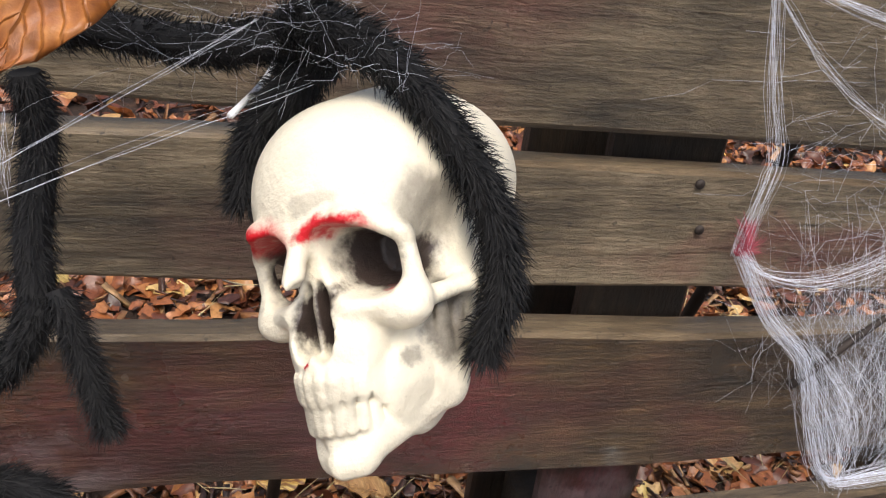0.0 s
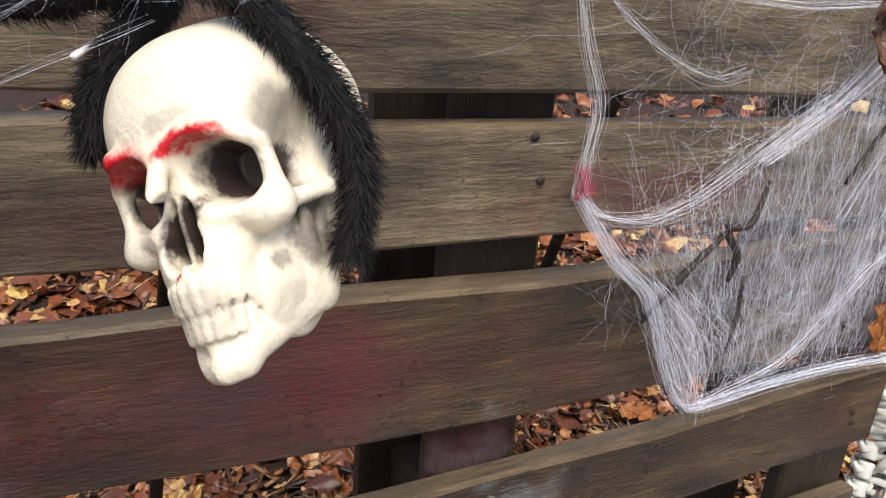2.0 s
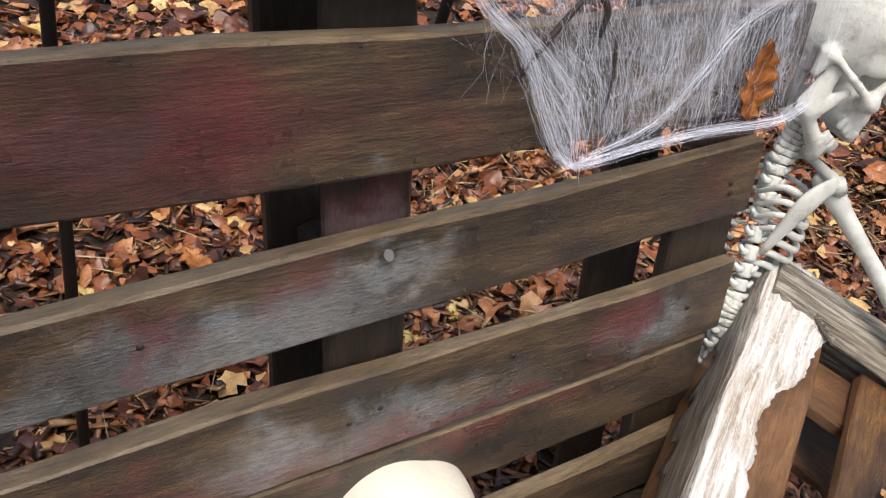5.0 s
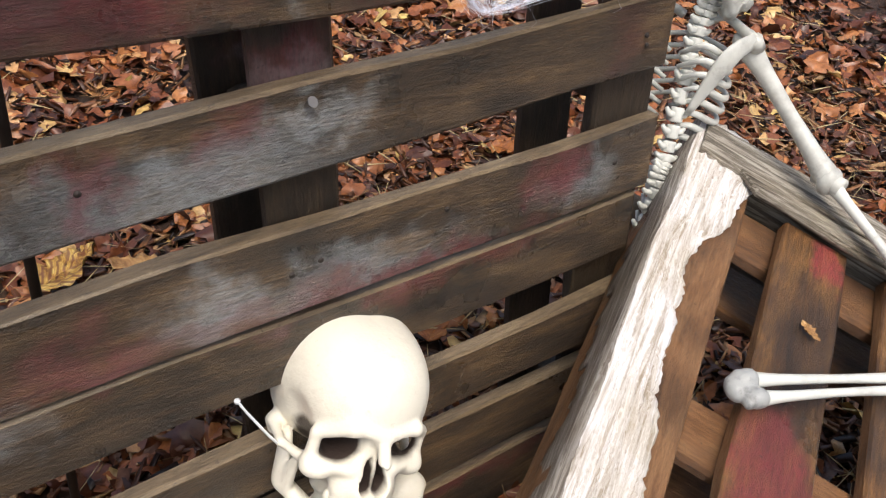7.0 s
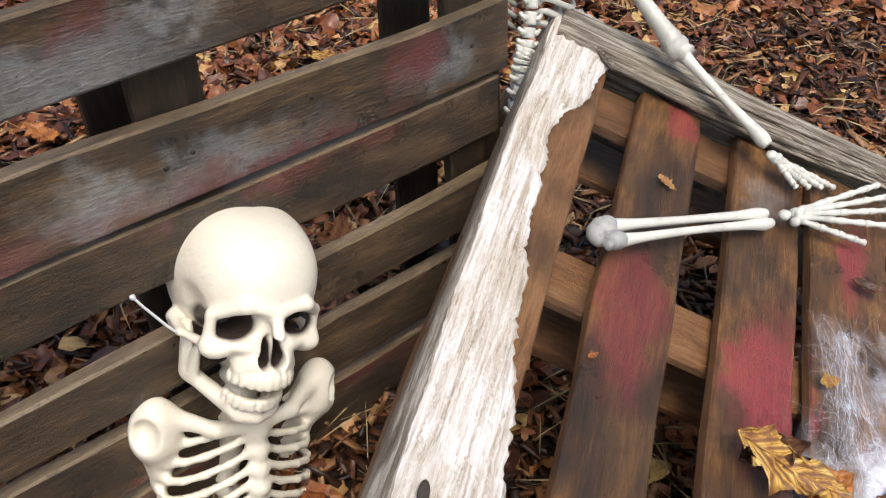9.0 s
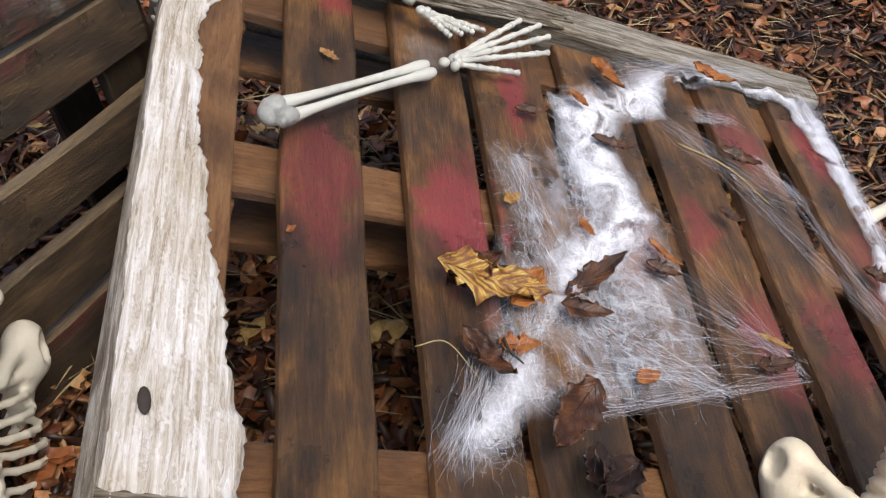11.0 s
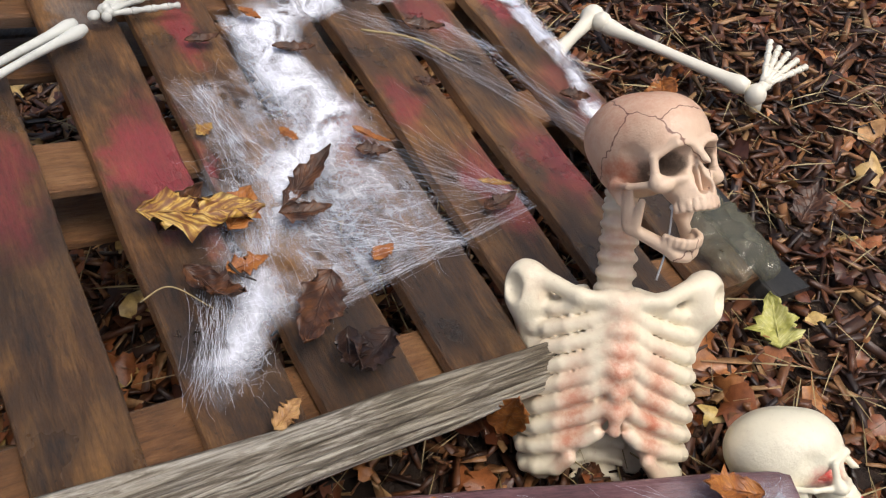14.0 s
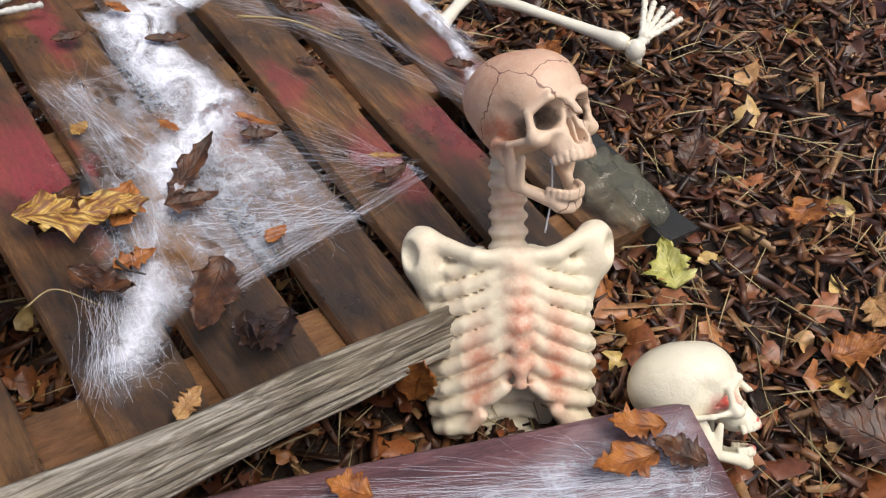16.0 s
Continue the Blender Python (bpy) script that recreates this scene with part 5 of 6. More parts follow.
# ---- webs ----
def sag(a, b, n, jit, drop=0.0, side=None):
    a, b = np.asarray(a, float), np.asarray(b, float)
    t = np.linspace(0, 1, n)[None, :, None]
    p = a[:, None] * (1 - t) + b[:, None] * t
    wob = np.cumsum(RNG.normal(size=p.shape), axis=1)
    wob -= wob[:, :1] * (1 - t) + wob[:, -1:] * t
    return p + wob * jit + (np.array(side if side is not None else (0, 0, -1.0)) * drop * 4 * t * (1 - t))


def local(m, uvh):
    a = np.array(m)
    return np.asarray(uvh, float) @ a[:3, :3].T + a[:3, 3]


def A3(u, v, off):
    return np.stack([u, FRONT - off, v], -1)


def web_upright():
    pcs, rad = [], []
    def add(paths, r):
        pcs.append(strands(paths, r))
    rng = RNG
    n = 420
    f = rng.random(n)
    fu = f + rng.normal(size=n) * 0.13
    a = A3(0.33 + 0.42 * f + rng.normal(size=n) * 0.025, np.interp(f, [0, 0.12, 0.3, 0.6, 1], [0.875, 0.85, 0.92, 0.96, 0.9]) + rng.normal(size=n) * 0.02, 0.012 + 0.02 * rng.random(n))
    b = A3(0.40 + 0.34 * fu, np.interp(fu, [0, 0.1, 0.4, 1], [0.74, 0.685, 0.676, 0.69]) + np.abs(rng.normal(size=n)) * 0.02, 0.006 + 0.01 * rng.random(n))
    add(sag(local(MA, a), local(MA, b), 9, 0.0042), rng.uniform(0.000025, 0.00008, n))
    cords = [([(0.274, 1.03), (0.292, 0.97), (0.308, 0.93), (0.306, 0.9), (0.302, 0.87)], 60, 0.006), ([(0.302, 0.87), (0.325, 0.852), (0.364, 0.846), (0.405, 0.858), (0.45, 0.885), (0.52, 0.93)], 60, 0.005),
             ([(0.302, 0.87), (0.34, 0.82), (0.38, 0.785), (0.40, 0.74), (0.42, 0.70), (0.439, 0.679)], 160, 0.010), ([(0.425, 0.69), (0.445, 0.677), (0.52, 0.684), (0.60, 0.688), (0.702, 0.686), (0.742, 0.70)], 140, 0.004),
             ([(0.45, 0.682), (0.53, 0.705), (0.58, 0.75), (0.62, 0.79), (0.70, 0.83), (0.755, 0.9)], 60, 0.004), ([(0.742, 0.70), (0.748, 0.75), (0.757, 0.82), (0.76, 0.9)], 30, 0.003),
             ([(0.28, 1.02), (0.32, 0.985), (0.36, 0.96), (0.40, 0.945), (0.43, 0.95)], 30, 0.003), ([(0.27, 1.03), (0.35, 1.01), (0.45, 0.995), (0.6, 1.0), (0.76, 0.98)], 50, 0.003), ([(0.46, 0.885), (0.53, 0.93), (0.58, 0.98), (0.62, 1.05)], 90, 0.01),
             ([(0.38, 0.79), (0.43, 0.73), (0.445, 0.68)], 150, 0.04), ([(0.56, 0.83), (0.58, 0.87), (0.6, 0.9), (0.64, 0.93)], 40, 0.004)]
    for pts, count, spread in cords:
        count = int(count * 0.34)
        base = smooth_path([(u, 0, v) for u, v in pts], 16)
        p = np.repeat(base[None], count, 0)
        p[:, :, 1] = FRONT - 0.012 - 0.012 * rng.random((count, 1))
        off = rng.normal(size=(count, 1, 3)) * spread * 0.42 * (0.3 + np.sin(np.linspace(0.3, 2.8, 16))[None, :, None] * 0.6)
        off += np.cumsum(rng.normal(size=p.shape), axis=1) * 0.0008
        off[:, :, 1] *= 0.4
        add(local(MA, p + off), rng.uniform(0.00005, 0.00012, count))
    n = 700
    vv = rng.uniform(0.70, 1.05, n)
    left = np.interp(vv, [0.69, 0.87, 1.05], [0.46, 0.34, 0.32])
    c0 = np.stack([left + (0.73 - left) * rng.random(n), np.full(n, FRONT - 0.008), vv], -1)
    c1 = c0 + np.stack([rng.normal(size=n) * 0.05, -0.01 * rng.random(n), rng.normal(size=n) * 0.035], -1)
    add(sag(local(MA, c0), local(MA, c1), 8, 0.005), rng.uniform(0.00003, 0.00007, n))
    thing("web_on_upright_pallet", mesh("web_on_upright_pallet", *join(*pcs), MAT_THREAD), "white stretched cotton cobweb hung over the upright pallet", "cobweb", kind="stuff")
    v, f = furry([onA(0.302, 0.866, 0.014), onA(0.306, 0.873, 0.018), onA(0.303, 0.885, 0.016)], (0.003, 0.004, 0.002), 300, 0.008, 3, 8)
    thing("red_web_tuft", mesh("red_web_tuft", v, f, MAT_PINKWEB), "red-dyed tuft of web on the upright pallet", "cobweb")


def web_left():
    rng = RNG
    sets = [((-0.09, 0.23, 0.925), (0.012, 0.262, 0.983), 4, 0.0004), ((-0.09, 0.228, 0.921), (0.03, 0.25, 0.968), 3, 0.0015), ((-0.06, 0.245, 0.955), (-0.062, 0.24, 0.932), 8, 0.002), ((0.005, 0.262, 0.99), (-0.02, 0.27, 1.02), 8, 0.002)]
    pcs = []
    for a, b, n, j in sets:
        pcs.append(strands(sag(np.array(a) + rng.normal(size=(n, 3)) * j, np.array(b) + rng.normal(size=(n, 3)) * j * 1.5, 12, 0.0003), rng.uniform(0.00003, 0.00006, n)))
    n = 150
    k = smooth_path(LEGS[0][0][1:] + LEGS[1][0][1:3], 100)
    i = rng.integers(20, 99, n)
    c = k[i] + (0, -0.009, 0.004) + rng.normal(size=(n, 3)) * 0.005
    pcs.append(strands(sag(c, c + rng.normal(size=(n, 3)) * (0.016, 0.004, 0.012), 8, 0.0009), rng.uniform(0.000015, 0.00003, n)))
    thing("web_on_spider", mesh("web_on_spider", *join(*pcs), MAT_THREAD), "thin white web threads strung over the furry spider", "cobweb", kind="stuff")


def sheet(name, outline, mat, label, step=0.006, seed=0, bump=0.006, soft=0.03, hung=False, at=None):
    """A thin fibre sheet laid over the slats inside an outline of (r, s)."""
    rng = np.random.default_rng(seed)
    o = np.array(outline)
    xs, ys = np.arange(o[:, 0].min(), o[:, 0].max() + step, step), np.arange(o[:, 1].min(), o[:, 1].max() + step, step)
    x, y = np.meshgrid(xs, ys, indexing="ij")
    inside, dist = np.zeros(x.shape, bool), np.full(x.shape, 9.0)
    for (x0, y0), (x1, y1) in zip(o, np.roll(o, -1, 0)):
        hit = ((y0 > y) != (y1 > y)) & (x < (x1 - x0) * (y - y0) / (y1 - y0 + 1e-12) + x0)
        inside ^= hit
        t = np.clip(((x - x0) * (x1 - x0) + (y - y0) * (y1 - y0)) / ((x1 - x0) ** 2 + (y1 - y0) ** 2), 0, 1)
        dist = np.minimum(dist, np.hypot(x - x0 - t * (x1 - x0), y - y0 - t * (y1 - y0)))
    inside &= dist > 0
    over = np.zeros(x.shape)
    for a, b in SLATS:
        over = np.maximum(over, np.clip(np.minimum(x - a, b - x) / 0.012 + 0.5, 0, 1))
    z = 0.0045 + bump * (0.5 + 0.5 * np.sin(x * 61 + 3 * np.sin(y * 23)) * np.sin(y * 47 + 2)) - 0.008 * (1 - over) + 0.0008 * rng.normal(size=x.shape)
    if hung or at is not None:
        over = np.ones(x.shape)
        z = (0.012 if hung else 0.006) + 0.005 * np.sin(x * 31) * np.sin(y * 23 + 1)
    ids = np.full(x.shape, -1)
    ids[inside] = np.arange(inside.sum())
    q = np.stack([ids[:-1, :-1], ids[1:, :-1], ids[1:, 1:], ids[:-1, 1:]], -1).reshape(-1, 4)
    q = q[(q >= 0).all(1)]
    me = mesh(name, np.stack([x, y, np.maximum(z, 0.003 - 0.02 * (1 - over))], -1)[inside], q, mat, True)
    e = np.clip(dist[inside] / soft, 0, 1)
    with_uv(me, np.stack([e, e], -1))
    thing(name, me, label, "cobweb", m=MA @ Matrix(((1, 0, 0, 0), (0, 0, -1, FRONT), (0, 1, 0, 0), (0, 0, 0, 1))) if hung else MB if at is None else at)


def web_tipped():
    rng = RNG
    main = [(0.03, 0.17), (0.035, 0.05), (-0.005, -0.06), (-0.02, -0.16), (-0.04, -0.21), (-0.088, -0.26), (-0.075, -0.32), (-0.02, -0.30), (0.03, -0.24), (0.10, -0.235), (0.2, -0.21), (0.31, -0.18), (0.30, -0.05), (0.297, 0.07), (0.25, 0.2), (0.27, 0.3), (0.36, 0.36), (0.3, 0.40), (0.16, 0.315), (0.135, 0.19)]
    sheet("web_sheet_main", main, MAT_FILM_THIN, "thin white cotton web spread over wet slats", 0.006, 1, 0.004, 0.035)
    dense = [(0.145, 0.31), (0.15, 0.2), (0.17, 0.08), (0.10, 0.0), (0.05, -0.10), (0.0, -0.17), (-0.02, -0.2), (-0.075, -0.265), (-0.05, -0.30), (0.0, -0.27), (0.04, -0.21), (0.08, -0.12), (0.15, -0.05), (0.24, 0.02), (0.29, 0.08), (0.25, 0.2), (0.28, 0.27), (0.37, 0.3), (0.40, 0.40), (0.43, 0.46), (0.33, 0.41), (0.24, 0.33)]
    sheet("web_sheet_dense", dense, MAT_FILM, "thick white clumped cotton web on the slats", 0.005, 2, 0.010, 0.035)
    edge = [(0.40, 0.40), (0.446, 0.47), (0.58, 0.485), (0.70, 0.50), (0.75, 0.40), (0.755, 0.2), (0.73, 0.0), (0.665, -0.07), (0.66, 0.02), (0.70, 0.12), (0.69, 0.3), (0.66, 0.43), (0.55, 0.435), (0.46, 0.41)]
    sheet("web_sheet_edge", edge, MAT_FILM, "white cotton web along the low pallet edge", 0.006, 3, 0.008, 0.03)
    pcs = []
    o = np.array(main)
    n = 420
    c = np.stack([rng.uniform(-0.08, 0.4, n * 3), rng.uniform(-0.32, 0.42, n * 3)], -1)
    keep = np.zeros(len(c), bool)
    for (x0, y0), (x1, y1) in zip(o, np.roll(o, -1, 0)):
        keep ^= ((y0 > c[:, 1]) != (y1 > c[:, 1])) & (c[:, 0] < (x1 - x0) * (c[:, 1] - y0) / (y1 - y0 + 1e-12) + x0)
    c = c[keep][:n]
    n = len(c)
    ang = rng.uniform(0, 6.28, n)
    l = rng.uniform(0.01, 0.04, n)
    d = np.stack([np.cos(ang) * l, np.sin(ang) * l, np.zeros(n)], -1)
    h = np.stack([c[:, 0], c[:, 1], 0.008 + 0.007 * rng.random(n)], -1)
    pcs.append(strands(sag(local(MB, h - d), local(MB, h + d), 10, 0.0025), rng.uniform(0.00004, 0.00009, n)))
    fans = [((0.36, 0.29), (0.57, 0.17), 38, 0.02, 0.025), ((0.40, 0.27), (0.65, -0.04), 28, 0.02, 0.02), ((0.57, 0.16), (0.66, -0.05), 30, 0.012, 0.015), ((0.27, 0.0), (0.44, -0.145), 50, 0.05, 0.008), ((0.07, -0.235), (0.44, -0.15), 36, 0.008, 0.006), ((0.2, -0.1), (0.43, -0.12), 45, 0.05, 0.015), ((0.30, 0.38), (0.45, 0.46), 120, 0.02, 0.012), ((0.42, 0.33), (0.52, 0.34), 50, 0.01, 0.008),
            ((0.52, 0.25), (0.59, 0.18), 60, 0.006, 0.006), ((-0.03, -0.19), (-0.075, -0.29), 90, 0.012, 0.014), ((0.05, -0.10), (0.02, -0.2), 50, 0.02, 0.02), ((0.45, 0.46), (0.70, 0.49), 140, 0.01, 0.01), ((0.71, 0.46), (0.73, 0.1), 160, 0.014, 0.014), ((0.12, -0.15), (0.3, -0.18), 80, 0.03, 0.015), ((0.18, 0.26), (0.2, 0.08), 70, 0.025, 0.03), ((0.06, 0.14), (0.1, 0.0), 50, 0.015, 0.03), ((0.42, 0.32), (0.47, 0.33), 30, 0.004, 0.004)]
    for (r0, s0), (r1, s1), k, j0, j1 in fans:
        k = int(k * 0.6)
        a = np.stack([r0 + rng.normal(size=k) * j0, s0 + rng.normal(size=k) * j0, 0.01 + 0.012 * rng.random(k)], -1)
        b = np.stack([r1 + rng.normal(size=k) * j1, s1 + rng.normal(size=k) * j1, 0.006 + 0.008 * rng.random(k)], -1)
        pcs.append(strands(sag(local(MB, a), local(MB, b), 9, 0.003), rng.uniform(0.00004, 0.0001, k)))
    thing("web_threads_on_slats", mesh("web_threads_on_slats", *join(*pcs), MAT_THREAD), "white stretched web threads lying across wet slats", "cobweb", kind="stuff")
    sheet("web_sheet_crate", [(0.1, -0.25), (0.1, -0.1), (0.06, -0.02), (0.05, 0.12), (0.02, 0.2), (-0.03, 0.05), (-0.05, -0.12), (-0.04, -0.24)], MAT_FILM_THIN, "white cotton web drawn over the purple crate corner", 0.006, 12, 0.004, 0.03, at=CB_M)
    k = 200
    a = np.stack([rng.normal(size=k) * 0.02 + 0.0, rng.normal(size=k) * 0.03 - 0.18, 0.004 + 0.006 * rng.random(k)], -1)
    b = np.stack([rng.uniform(-0.05, 0.1, k), rng.uniform(-0.24, 0.3, k), 0.003 + 0.003 * rng.random(k)], -1)
    thing("web_on_purple_crate", mesh("web_on_purple_crate", *strands(sag(local(CB_M, a), local(CB_M, b), 9, 0.002), rng.uniform(0.00005, 0.00012, k)), MAT_THREAD), "white web threads stretched over the purple crate", "cobweb", kind="stuff")


web_upright()
sheet("web_sheet_hung", [(0.33, 0.855), (0.37, 0.79), (0.41, 0.70), (0.44, 0.68), (0.55, 0.682), (0.70, 0.688), (0.74, 0.70), (0.75, 0.9), (0.66, 0.98), (0.56, 1.0), (0.5, 0.93), (0.45, 0.89), (0.38, 0.85)], MAT_FILM_HUNG, "thin white cotton web hung over the upright pallet", 0.006, 8, 0.004, 0.05, True)
sheet("web_clump_hung", [(0.385, 0.78), (0.42, 0.69), (0.445, 0.676), (0.47, 0.685), (0.455, 0.74), (0.43, 0.80)], MAT_FILM_THIN, "dense white web clump on the upright pallet", 0.005, 9, 0.004, 0.03, True)
web_left()
web_tipped()


thing("knot_hole", mesh("knot_hole", *ball((0, 0, 0), (0.006, 0.014, 0.0018)), MAT_TWIG, True), "dark knot hole in the pale fibre wrap", "knot").matrix_world = MB @ pose(-0.362, -0.258, 0.0175, 0, 0, 8)


# ---- single leaves ----
def place_leaf(kind, base, tip, width, up, label, curl=0.6, fold=0.2, twist=0.2, seed=0, rnd=0.75):
    a, b = Vector(base), Vector(tip)
    length = (b - a).length
    v, f, uv = leaf_grid(length, width, curl, fold, twist, seed, 10, 16, 0.03 if seed in (301, 302) else 0.26, rnd)
    stem = tube([(0, -0.14 * length, 0.01 * length), (0, 0, v[:11, 2].mean()), (0, 0.15 * length, v[30, 2])], (0.0008, 0.0011, 0.0006), 5, 6)
    n = len(v)
    me = mesh("leaf", *join((v, f.tolist()), stem), LEAF[kind], True)
    with_uv(me, np.concatenate([uv, np.full((len(stem[0]), 2), 0.5)]))
    y = (b - a).normalized()
    z = Vector(up)
    z = (z - y * z.dot(y)).normalized()
    m = Matrix((y.cross(z), y, z)).transposed().to_4x4()
    ob = thing("leaf", me, label, "leaf")
    ob.matrix_world = Matrix.Translation(a) @ m
    ob.modifiers.new("solid", "SOLIDIFY").thickness = 0.0006


NBZ = MB.to_3x3() @ Vector((0, 0, 1))
NAZ = MA.to_3x3() @ Vector((0, -1, 0))
ON_B = [
    ("yellow", (-0.035, -0.075, 0.03), (0.105, -0.10, 0.02), 0.055, 0.4, 0.08, "yellow and brown streaked horse chestnut leaf on web"),
    ("brown", (0.10, -0.10, 0.022), (0.165, -0.115, 0.022), 0.035, 0.9, 0.3, "dark brown curled leaf on web"),
    ("brown", (-0.035, -0.07, 0.012), (0.03, -0.03, 0.035), 0.05, 1.4, 0.3, "dark brown crumpled leaf on web"),
    ("orange", (0.03, -0.09, 0.02), (0.075, -0.045, 0.03), 0.05, 1.0, 0.2, "orange brown leaf on web"),
    ("brown", (0.125, -0.055, 0.012), (0.215, 0.005, 0.03), 0.035, 0.8, 0.35, "brown folded leaf standing on web"),
    ("orange", (0.178, -0.18, 0.014), (0.212, -0.165, 0.014), 0.026, 0.4, 0.1, "small orange leaf on web"),
    ("brown", (-0.036, -0.165, 0.014), (0.005, -0.25, 0.016), 0.045, 1.6, 0.4, "dark brown curled leaf on web"),
    ("orange", (0.01, -0.155, 0.014), (0.06, -0.155, 0.018), 0.03, 0.7, 0.2, "orange brown leaf scrap on web"),
    ("brown", (0.078, -0.225, 0.025), (0.004, -0.315, 0.008), 0.06, 1.0, 0.25, "glossy brown leaf with orange tip on slats"),
    ("black", (0.115, -0.30, 0.012), (0.026, -0.352, 0.012), 0.055, 1.6, 0.4, "rotten black-brown crumpled leaf on slat"),
    ("black", (0.08, -0.29, 0.016), (0.05, -0.37, 0.012), 0.04, 2.0, 0.5, "rotten black-brown crumpled leaf on slat"),
    ("tan", (-0.018, -0.345, 0.012), (0.018, -0.325, 0.014), 0.03, 0.5, 0.1, "small tan birch leaf on slat"),
    ("yellow", (0.045, 0.065, 0.012), (0.07, 0.08, 0.012), 0.016, 0.5, 0.1, "small yellow leaf on web"),
    ("orange", (0.15, 0.045, 0.014), (0.165, 0.015, 0.014), 0.018, 0.5, 0.1, "small orange leaf on web"),
    ("brown", (0.245, -0.01, 0.014), (0.29, -0.035, 0.014), 0.03, 1.0, 0.3, "brown leaf scrap on web"),
    ("orange", (0.255, 0.02, 0.018), (0.29, -0.03, 0.02), 0.018, 0.8, 0.3, "orange leaf scrap on web"),
    ("yellow", (0.395, -0.10, 0.014), (0.44, -0.12, 0.014), 0.012, 0.6, 0.3, "thin yellow leaf scrap on slat"),
    ("brown", (0.38, -0.14, 0.012), (0.44, -0.135, 0.014), 0.03, 0.9, 0.2, "dark brown leaf on slat"),
    ("brown", (0.40, 0.11, 0.02), (0.435, 0.085, 0.02), 0.028, 1.1, 0.2, "brown leaf caught in web"),
    ("brown", (0.22, 0.21, 0.016), (0.28, 0.185, 0.018), 0.028, 1.0, 0.3, "dark brown leaf on web"),
    ("orange", (0.255, 0.375, 0.02), (0.28, 0.29, 0.02), 0.036, 0.9, 0.3, "orange brown leaf on web"),
    ("orange", (0.19, 0.295, 0.02), (0.215, 0.265, 0.018), 0.022, 0.6, 0.2, "small orange leaf on web"),
    ("orange", (0.47, 0.43, 0.03), (0.54, 0.385, 0.025), 0.04, 1.2, 0.2, "dark orange curled leaf on web"),
    ("brown", (0.46, 0.24, 0.02), (0.52, 0.20, 0.02), 0.04, 1.2, 0.3, "brown leaf caught in web"),
    ("brown", (0.655, 0.045, 0.016), (0.70, 0.015, 0.016), 0.04, 1.4, 0.3, "dark brown leaf in web at the low edge"),
    ("orange", (0.715, 0.0, 0.012), (0.765, -0.03, 0.02), 0.045, 1.5, 0.2, "orange brown curled leaf at the low edge"),
    ("tan", (-0.19, 0.275, 0.006), (-0.165, 0.255, 0.008), 0.018, 0.5, 0.1, "small tan leaf on slat"),
    ("orange", (-0.235, -0.035, 0.005), (-0.225, -0.025, 0.006), 0.008, 0.4, 0.1, "tiny orange chip on slat"),
    ("brown", (0.10, 0.245, 0.01), (0.15, 0.235, 0.012), 0.022, 1.2, 0.4, "dark brown shrivelled leaf on slat"),
]
for k, (kind, a, b, w, curl, fold, label) in enumerate(ON_B):
    place_leaf(kind, onB(*a), onB(*b), w * (1.0 if kind == "yellow" else 0.78), NBZ, label, curl, fold, 0.4 * math.sin(k * 2.3), 200 + k)
place_leaf("orange", onB(0.262, -0.405, -0.055), onB(0.245, -0.40, 0.05), 0.042, Vector((-0.8, 0.1, 0.5)), "orange brown leaf standing by the resin bust", 0.5, 0.25, 0.3, 300)
place_leaf("orange", onA(0.66, 0.716, 0.016), onA(0.654, 0.80, 0.02), 0.044, NAZ, "orange leaf with black spots hung in the web", 0.3, 0.1, 0.3, 301)
place_leaf("orange", (-0.04, 0.252, 1.012), (-0.068, 0.234, 0.95), 0.05, Vector((-0.1, -0.9, 0.4)), "large orange brown leaf caught on the spider", 0.4, 0.1, 0.2, 302, 0.6)
place_leaf("brown", onA(0.545, 0.99, 0.02), onA(0.535, 0.93, 0.02), 0.03, NAZ, "brown curled leaf hung in the web", 1.2, 0.3, 0.3, 303)
for k, (y0, x0, y1, x1, kind) in enumerate([(-0.18, 0.07, -0.10, 0.085, "orange"), (-0.15, 0.03, -0.05, 0.02, "orange"), (-0.21, 0.02, -0.15, 0.06, "brown"), (0.16, 0.06, 0.21, 0.085, "orange")]):
    place_leaf(kind, local(CB_M, [x0, y0, 0.014]), local(CB_M, [x1, y1, 0.02]), 0.035, Vector((0, 0, 1)), "wet orange brown leaf lying on the purple crate", 1.2, 0.3, 0.3, 310 + k)
GROUND_LEAVES = [("green", 0.70, -1.0, 0.09), ("orange", 0.82, -1.26, 0.10), ("orange", 0.55, -1.22, 0.09), ("brown", 0.42, -1.2, 0.13), ("tan", 0.62, -1.3, 0.09), ("brown", 0.95, -1.1, 0.1), ("orange", 0.33, 1.15, 0.08), ("yellow", 0.95, 1.1, 0.09), ("yellow", 0.1, 0.95, 0.13), ("tan", 0.25, 0.9, 0.11), ("orange", 1.05, 0.95, 0.1), ("yellow", 1.2, 0.62, 0.09), ("tan", 1.45, 0.4, 0.1), ("tan", 1.6, -0.2, 0.1), ("green", 1.3, 0.1, 0.1), ("orange", 1.5, -0.5, 0.1), ("orange", 0.6, 0.55, 0.09), ("orange", 1.25, -0.9, 0.09), ("brown", 0.75, -1.45, 0.12)]
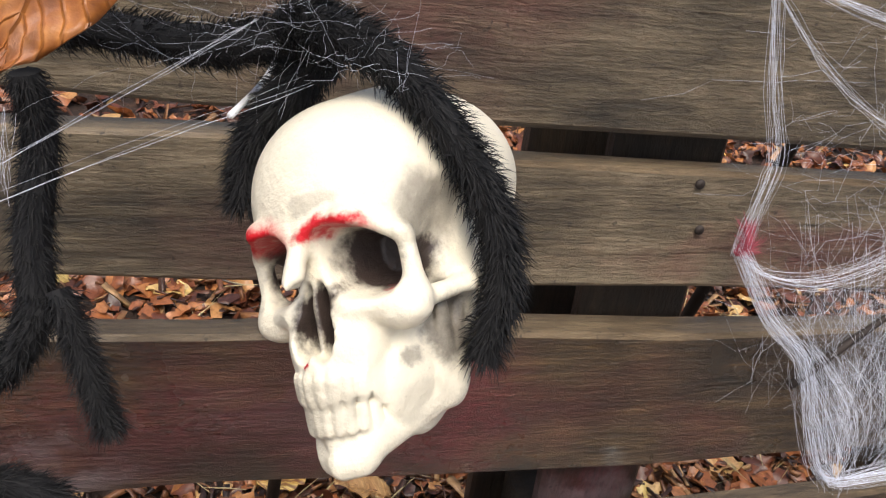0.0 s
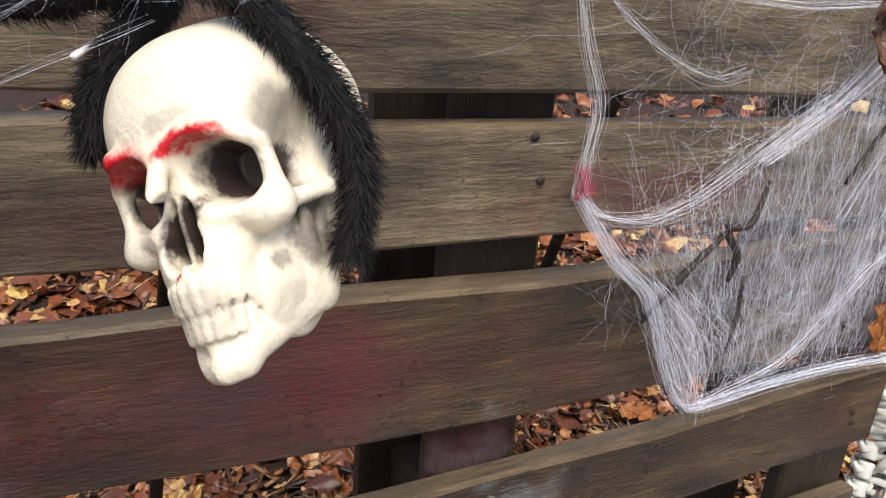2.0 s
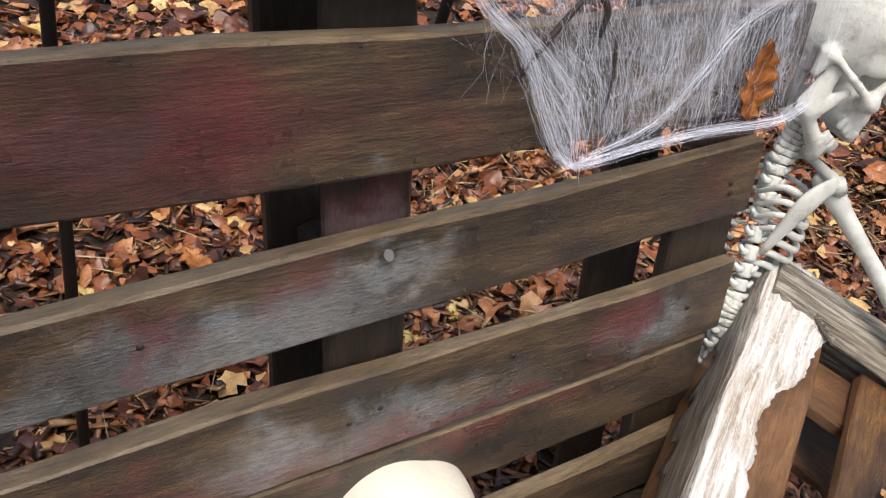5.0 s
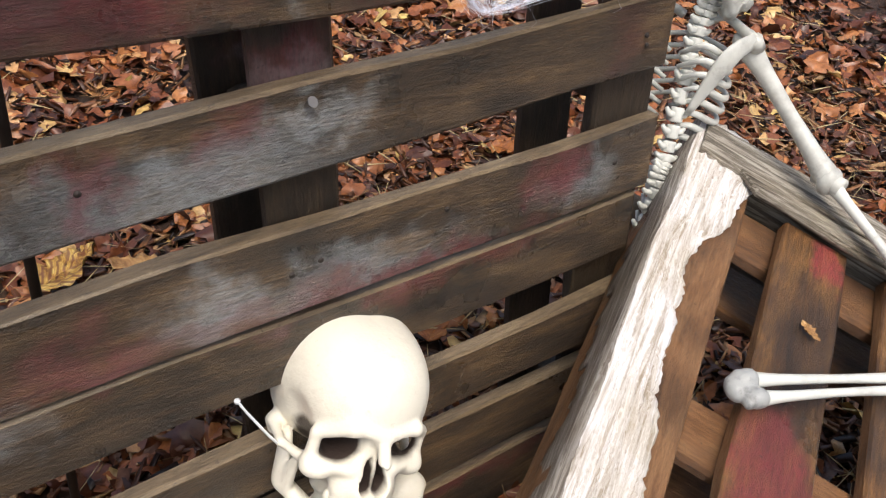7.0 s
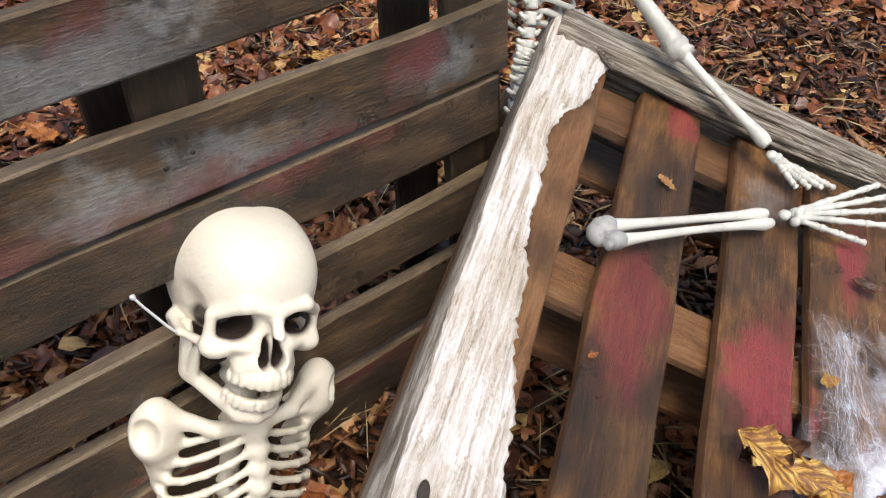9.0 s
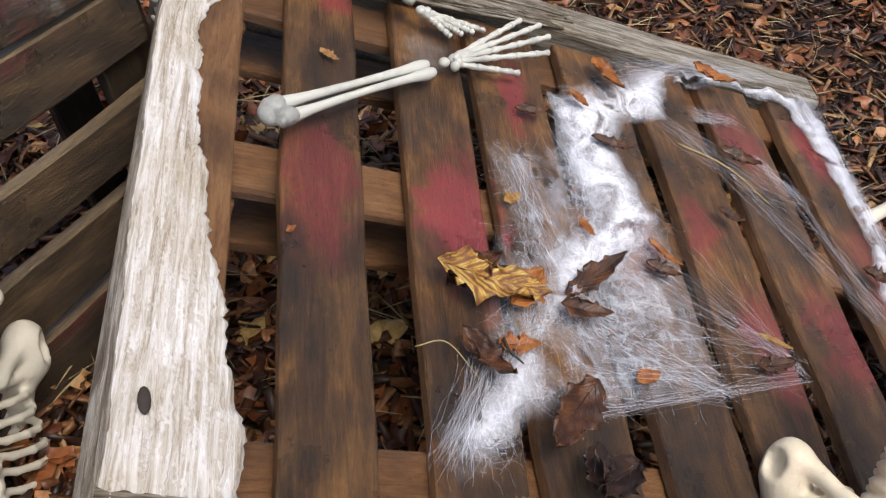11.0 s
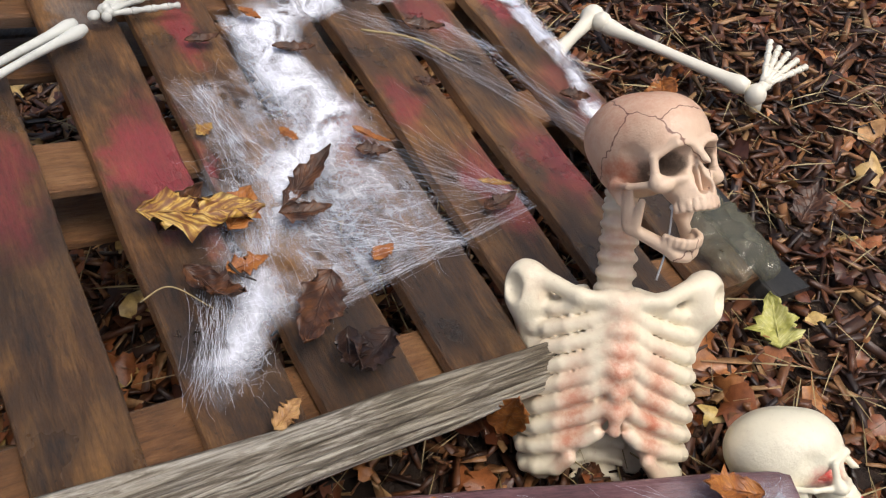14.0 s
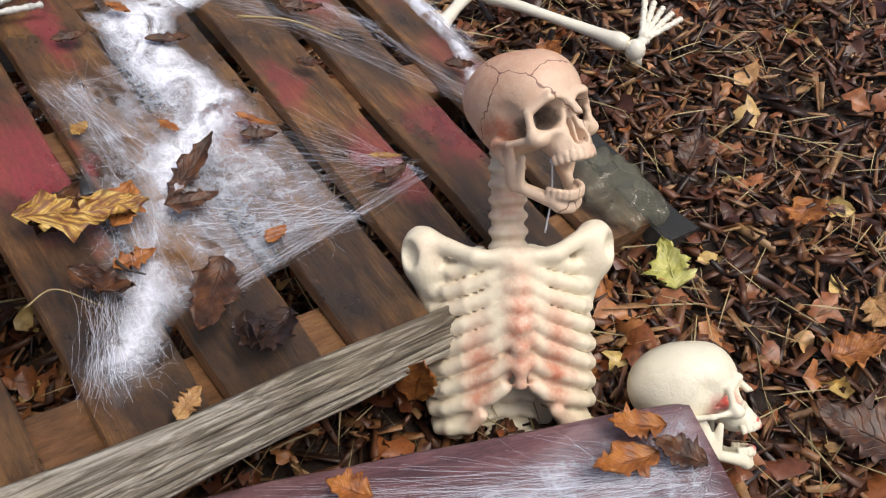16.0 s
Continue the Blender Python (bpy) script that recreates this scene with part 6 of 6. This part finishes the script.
for k, (kind, x, y, l) in enumerate(GROUND_LEAVES):
    a = 2.4 * k
    z = float(ground_z(x, y)) + 0.035
    place_leaf(kind, (x, y, z), (x + l * math.cos(a), y + l * math.sin(a), z + 0.01), l * 0.62, (0.2 * math.sin(k), 0.2, 1), "large fallen leaf lying on the mulch, " + {"green": "yellow-green", "tan": "tan"}.get(kind, kind), 0.7, 0.15, 0.3, 330 + k, 0.6)


# ---- small things ----
def twig(pts, r, label, mat=None):
    thing("twig", mesh("twig", *tube(pts, (r, r * 0.9, r * 0.5), 6, 14), mat or MAT_TWIG, True), label, "twig")


twig([onA(0.378, 0.762, 0.012), onA(0.41, 0.80, 0.016), onA(0.446, 0.838, 0.02)], 0.0032, "dark broken twig caught in the web")
twig([onA(0.44, 0.83, 0.02), onA(0.452, 0.812, 0.022), onA(0.45, 0.79, 0.02)], 0.0035, "dark shrivelled stalk caught in the web")
twig([onA(0.438, 0.835, 0.02), onA(0.455, 0.84, 0.026), onA(0.47, 0.87, 0.02)], 0.003, "dark shrivelled stalk caught in the web")
twig([onA(0.475, 0.79, 0.012), onA(0.478, 0.75, 0.012), onA(0.474, 0.72, 0.012)], 0.002, "dark twig caught in the web")
twig([onA(0.56, 0.86, 0.015), onA(0.585, 0.9, 0.015), onA(0.6, 0.93, 0.02)], 0.002, "dark twig caught in the web")
twig([onB(-0.10, -0.165, 0.004), onB(-0.07, -0.165, 0.02), onB(-0.035, -0.20, 0.014)], 0.001, "thin pale stalk on slat", MAT_STRAW)
twig([onB(0.36, 0.24, 0.02), onB(0.43, 0.2, 0.03), onB(0.50, 0.15, 0.02)], 0.002, "yellowish stalk across the slats", MAT_STRAW)
twig([onB(0.0, -0.15, 0.018), onB(0.005, -0.165, 0.018), onB(0.02, -0.18, 0.018)], 0.002, "short dark twig on web")
twig([(1.0, -1.2, -0.12), (0.95, -1.3, -0.115), (0.9, -1.36, -0.12)], 0.0015, "yellow-green stalk on the mulch", MAT_STRAW)


def cable_tie(pts, label):
    v, f = tube(pts, 0.0018, 6, 16, 0.5)
    h = ball(pts[0], 0.0035)
    thing("cable_tie", mesh("cable_tie", *join((v, f), h), MAT_TIE, True), label, "cable tie")


cable_tie([onA(0.475, 0.562, -0.03), onA(0.50, 0.585, -0.03), onA(0.535, 0.60, -0.03)], "white nylon cable tie on the pallet post")
cable_tie([onA(0.17, 0.315, -0.005), onA(0.178, 0.30, 0.01), onA(0.20, 0.265, 0.03), onA(0.235, 0.245, 0.04)], "white nylon cable tie behind the ivory skeleton")
cable_tie([(0.628, -0.78, 0.2), (0.605, -0.778, 0.165), (0.585, -0.77, 0.125)], "white nylon cable tie at the bust's neck")
thing("plastic_scrap", mesh("plastic_scrap", *ball((0.86, -0.99, float(ground_z(0.86, -0.99)) + 0.03), (0.012, 0.008, 0.006)), MAT_BLUE, True), "small blue plastic scrap on the mulch", "scrap")


def film_heap():
    v, f = surface(lambda p: ell(p, (0, 0, 0), (0.075, 0.085, 0.03)) - 0.012 * np.sin(p[..., 0] * 70 + 2 * np.sin(p[..., 1] * 50)) * np.sin(p[..., 1] * 62 + p[..., 2] * 40), (-0.13, -0.14, -0.09), (0.13, 0.14, 0.09), 0.007)
    thing("plastic_film", mesh("plastic_film", v, f, MAT_CLEAR, True), "crumpled clear film and moss on the pallet corner", "plastic film").matrix_world = MB @ pose(0.735, -0.285, 0.01, 0, 0, 20)


film_heap()
